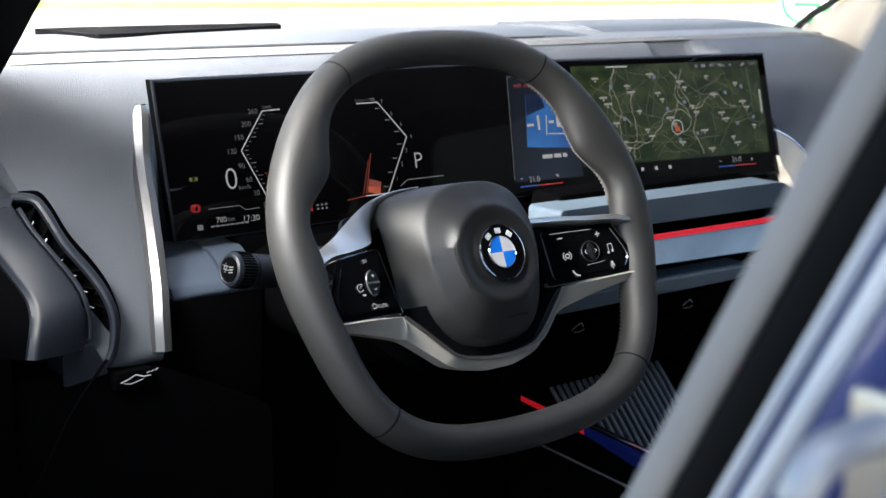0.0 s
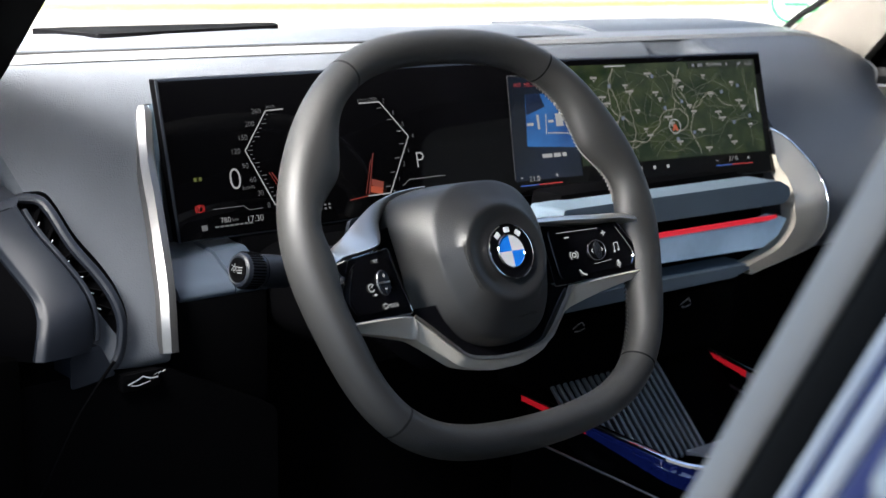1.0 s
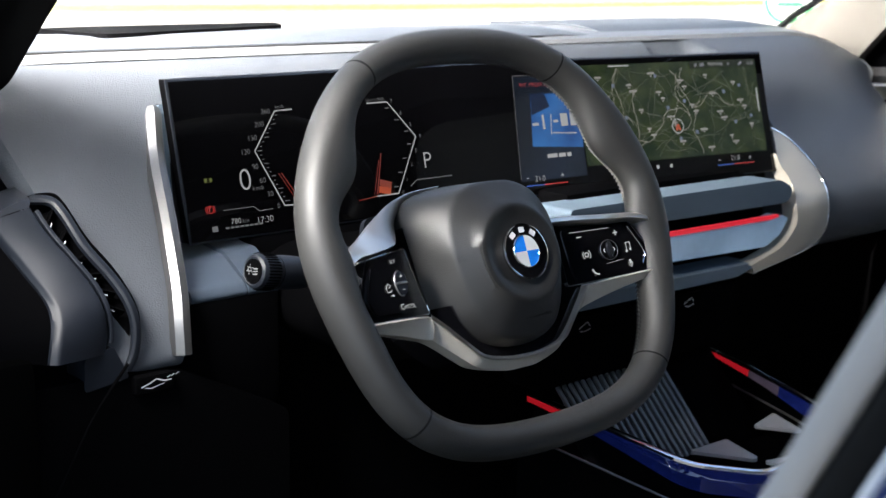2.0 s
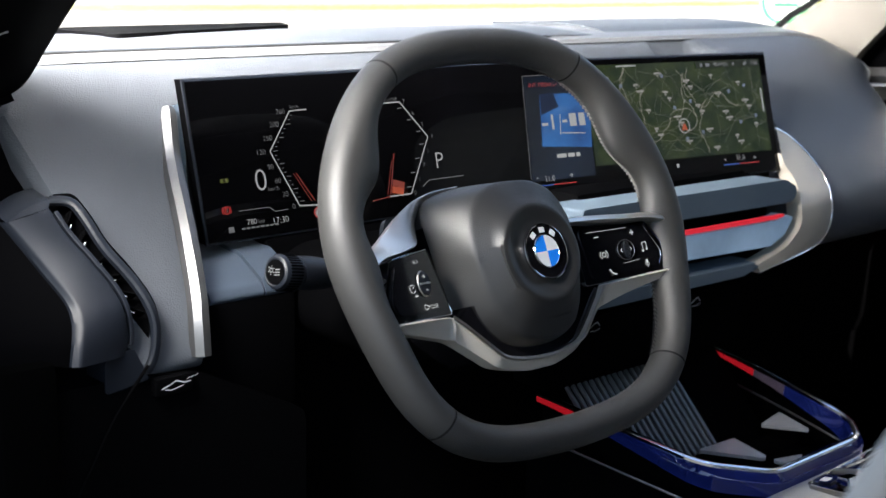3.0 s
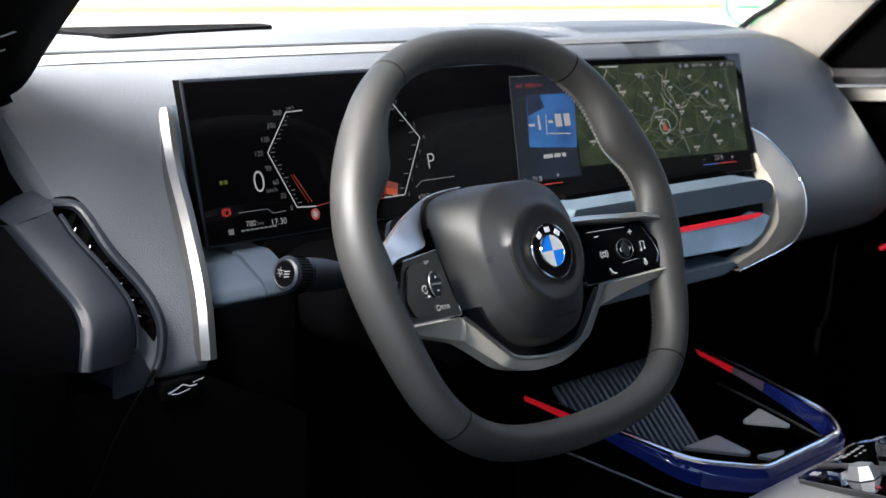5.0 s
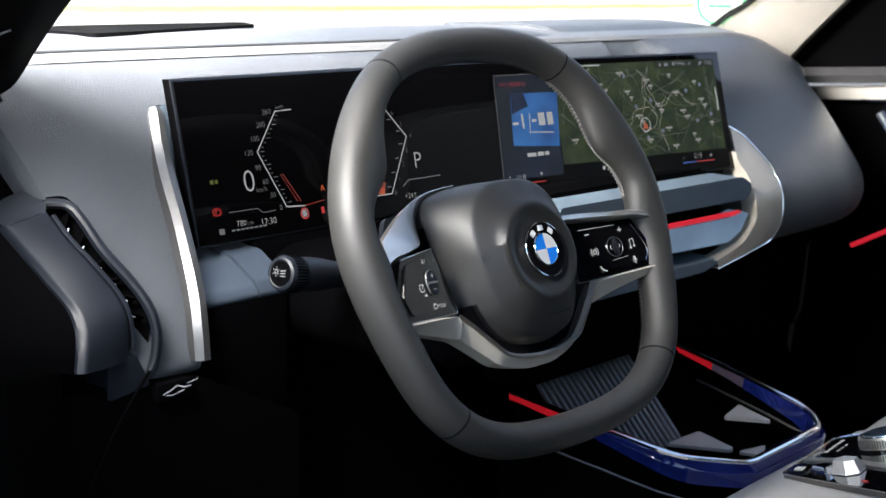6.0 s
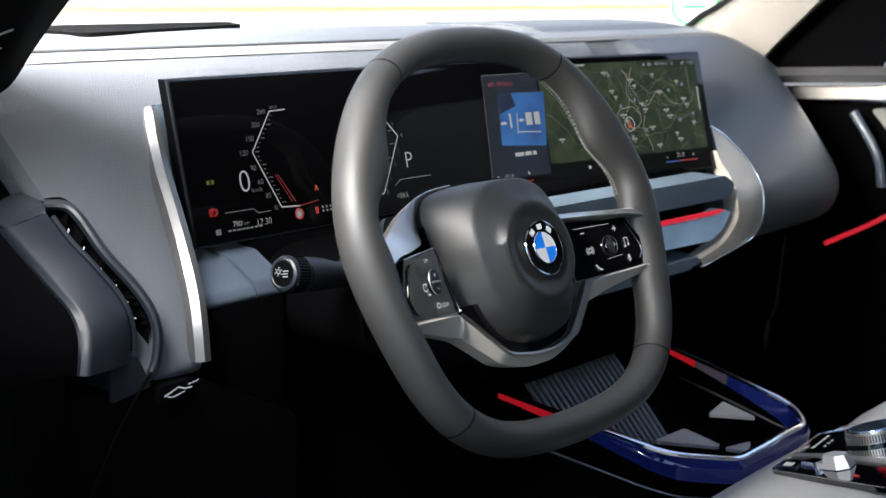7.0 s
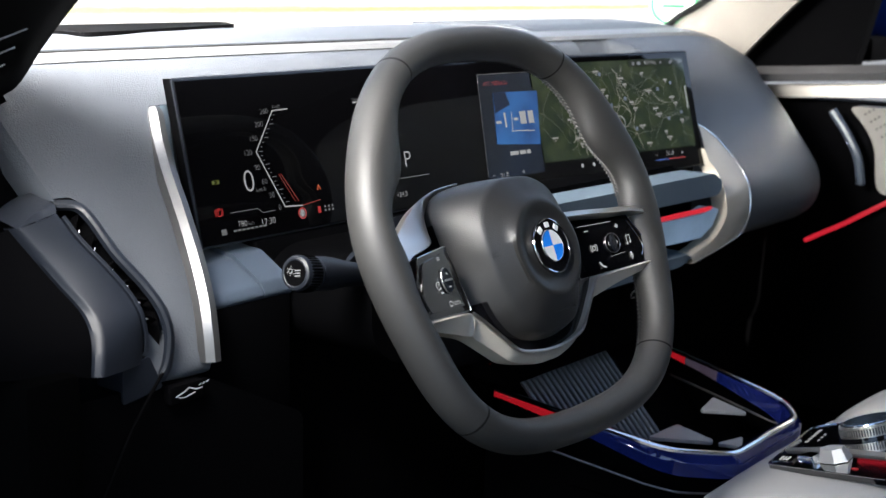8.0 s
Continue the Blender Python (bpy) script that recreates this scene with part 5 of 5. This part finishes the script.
strokes("print", [(-0.022, -0.012, 0.022, -0.012, 0.007), (-0.02, 0.010, 0.02, 0.010, 0.007)], material("sticker ink", (0.05, 0.3, 0.12), 0.5), sticker, lambda x, y: SM @ Vector((x, y, 0.0016)))

# ---- passenger door ----
door = thing("passenger_door", "closed passenger door with grey card and red light line", "car door", kind="structure")
ASIDE = Matrix(((0, 0, 1, 0), (1, 0, 0, 0), (0, 1, 0, 0), (0, 0, 0, 1)))  # y, z outlines, raised along x
part("black_corner", prism([(0.44, 1.06), (0.187, 1.06), (0.161, 1.179), (0.12, 1.32), (0.16, 1.32)], 0.775, 0.79, 0.002, ASIDE), BLACK, door, "black mirror corner panel")
DOOR_SILL = material("door sill plastic", (0.02, 0.02, 0.021), 0.7, grain=0.3, spec=0.15)
SIDE = [(0.46, 1.02), (0.3, 1.03), (0.1, 1.045), (-0.6, 1.06)]
part("sill", sweep([Vector((0.735, y, z + 0.028)) for y, z in SIDE], [(-0.04, -0.012), (-0.04, 0.004), (-0.034, 0.01), (0.03, 0.012), (0.04, 0.0), (0.04, -0.012)]), DOOR_SILL, door, "grey door sill")
part("chrome_strip", sweep([Vector((0.735, y, z)) for y, z in SIDE], [(-0.003, -0.011), (-0.006, -0.008), (-0.006, 0.006), (-0.002, 0.010), (0.004, 0.010), (0.004, -0.011)]), SILVER, door, "satin silver door strip")
part("card", box((0.79, -0.2, 0.76), (0.05, 1.3, 0.52), 0.01), BLACK, door, "black door card")
part("speaker_card", prism(rounded([(0.180, 1.014), (0.150, 0.988), (0.129, 0.954), (0.121, 0.88), (-0.3, 0.88), (-0.3, 1.02)], 0.02), 0.735, 0.765, 0.008, ASIDE), material("speaker card cloth", (0.11, 0.105, 0.095), 0.7, grain=0.3), door, "grey perforated speaker card")
HOLE = material("speaker hole", (0.02, 0.02, 0.02), 0.8)
for i in range(7):
    for j in range(3):
        part("hole", disc(0.002, 0, 0.001, n=8, m=Matrix.Translation((0.7345, 0.148 - 0.010 * i - 0.006 * j, 1.004 - 0.011 * i + 0.004 * j)) @ pose(0, 0, 0, 0, -90)), HOLE, door)
pull = [Vector((0.722, 0.197, 1.006)), Vector((0.720, 0.168, 0.970)), Vector((0.720, 0.149, 0.936)), Vector((0.724, 0.142, 0.895))]
part("door_pull", sweep(spline(pull, 14), circle(0.007, 10)), LEDGE, door, "dark satin door pull")
part("red_strip", sweep([Vector((0.742, 0.235, 0.789)), Vector((0.742, 0.17, 0.826)), Vector((0.742, 0.105, 0.868)), Vector((0.742, -0.1, 0.98))], circle(0.0035, 8)), RED_GLOW, door, "red light line")
part("window_frame", sweep([Vector((0.762, 0.183, 1.07)), Vector((0.762, 0.157, 1.179)), Vector((0.757, 0.115, 1.32)), Vector((0.70, 0.02, 1.55))], [(-0.004, -0.012), (-0.004, 0.012), (0.004, 0.012), (0.004, -0.012)], up=(1, 0, 0)), BLACK, door)
mirror = thing("door_mirror", "blue door mirror outside the passenger window", "mirror")
part("shell", box((0.98, 0.19, 1.17), (0.2, 0.1, 0.13), 0.035, segments=4), PAINT, mirror, "glossy blue shell")
part("mirror_glass", box((0.98, 0.136, 1.165), (0.16, 0.006, 0.10), 0.002), CHROME, mirror)
part("foot", box((0.88, 0.20, 1.10), (0.14, 0.05, 0.04), 0.01), BLACK, mirror)

# ---- door pillar beside the camera ----
pillar = thing("door_pillar", "blue door pillar with black seal and grey edge", "car pillar", kind="structure")
DIR = Vector((0, -0.45, 0.893)).normalized()
ACR = Vector((0, -DIR.z, DIR.y))
line = [Vector((-0.78, -0.547, 1.033)) + DIR * s for s in np.linspace(-0.5, 0.5, 21)]


def pillar_strip(name, a0, a1, outline, mat, label):
    """A strip from a0 to a1 behind the doorway's edge; outline: share of the way, metres out."""
    rows = [[p + ACR * mix(a0, a1, u) + Vector((-o, 0, 0)) for u, o in outline] for p in line]
    part(name, grid(rows, closed_cols=True, caps=True), mat, pillar, label, 60)


DOOR_GREY = material("grey door edge cloth", (0.36, 0.33, 0.30), 0.8, grain=0.3, scale=1500)
soft = [(0.5 - 0.5 * math.cos(t), 0.005 * math.sin(t)) for t in np.linspace(0, 2 * math.pi, 18, endpoint=False)]
pillar_strip("edge_trim", 0.0, 0.0135, soft, DOOR_GREY, "grey cloth edge")
pillar_strip("seal", 0.012, 0.0275, [(0, -0.02), (0, -0.004), (0.2, 0.001), (0.5, 0.002), (0.8, -0.002), (1, -0.006), (1, -0.02)], RUBBER, "black rubber door seal")
# white colour stands in for sky reflected along the painted pillar edge
WHITE_GLINT = material("white sky glint", (0.8, 0.8, 0.8), 0.25, coat=0.5)
pillar_strip("inner_glint", 0.027, 0.031, [(0, -0.02), (0.0, -0.003), (0.3, 0.0), (0.7, 0.0), (1, -0.003), (1, -0.02)], WHITE_GLINT, "thin inner line painted white as a glint")
pillar_strip("flange", 0.0305, 0.037, [(0, -0.02), (0, -0.006), (0.6, -0.006), (0.8, -0.004), (1, -0.001), (1, -0.02)], PAINT, "blue painted flange")
pillar_strip("glint_ridge", 0.0365, 0.0445, [(0, -0.02), (0.0, 0.001), (0.2, 0.004), (0.5, 0.005), (0.8, 0.004), (1, 0.001), (1, -0.02)], WHITE_GLINT, "ridge painted white as the sky's reflection")
pillar_strip("side_panel", 0.044, 0.36, [(0, -0.02), (0.0, 0.001), (0.012, 0.004), (0.04, 0.006), (0.07, 0.007), (0.5, 0.014), (1, 0.024), (1, -0.02)], PAINT, "blue painted side panel")
striker = thing("door_striker", "bright metal door striker on the pillar", "striker")
part("plate", box((-0.805, -0.668, 1.085), (0.006, 0.03, 0.05), 0.003), SILVER, striker)
part("loop", sweep(spline([(-0.805, -0.660, 1.07), (-0.83, -0.658, 1.072), (-0.838, -0.660, 1.085), (-0.83, -0.662, 1.098), (-0.805, -0.664, 1.1)], 16), circle(0.006, 10)), FLAP, striker, "bright loop")
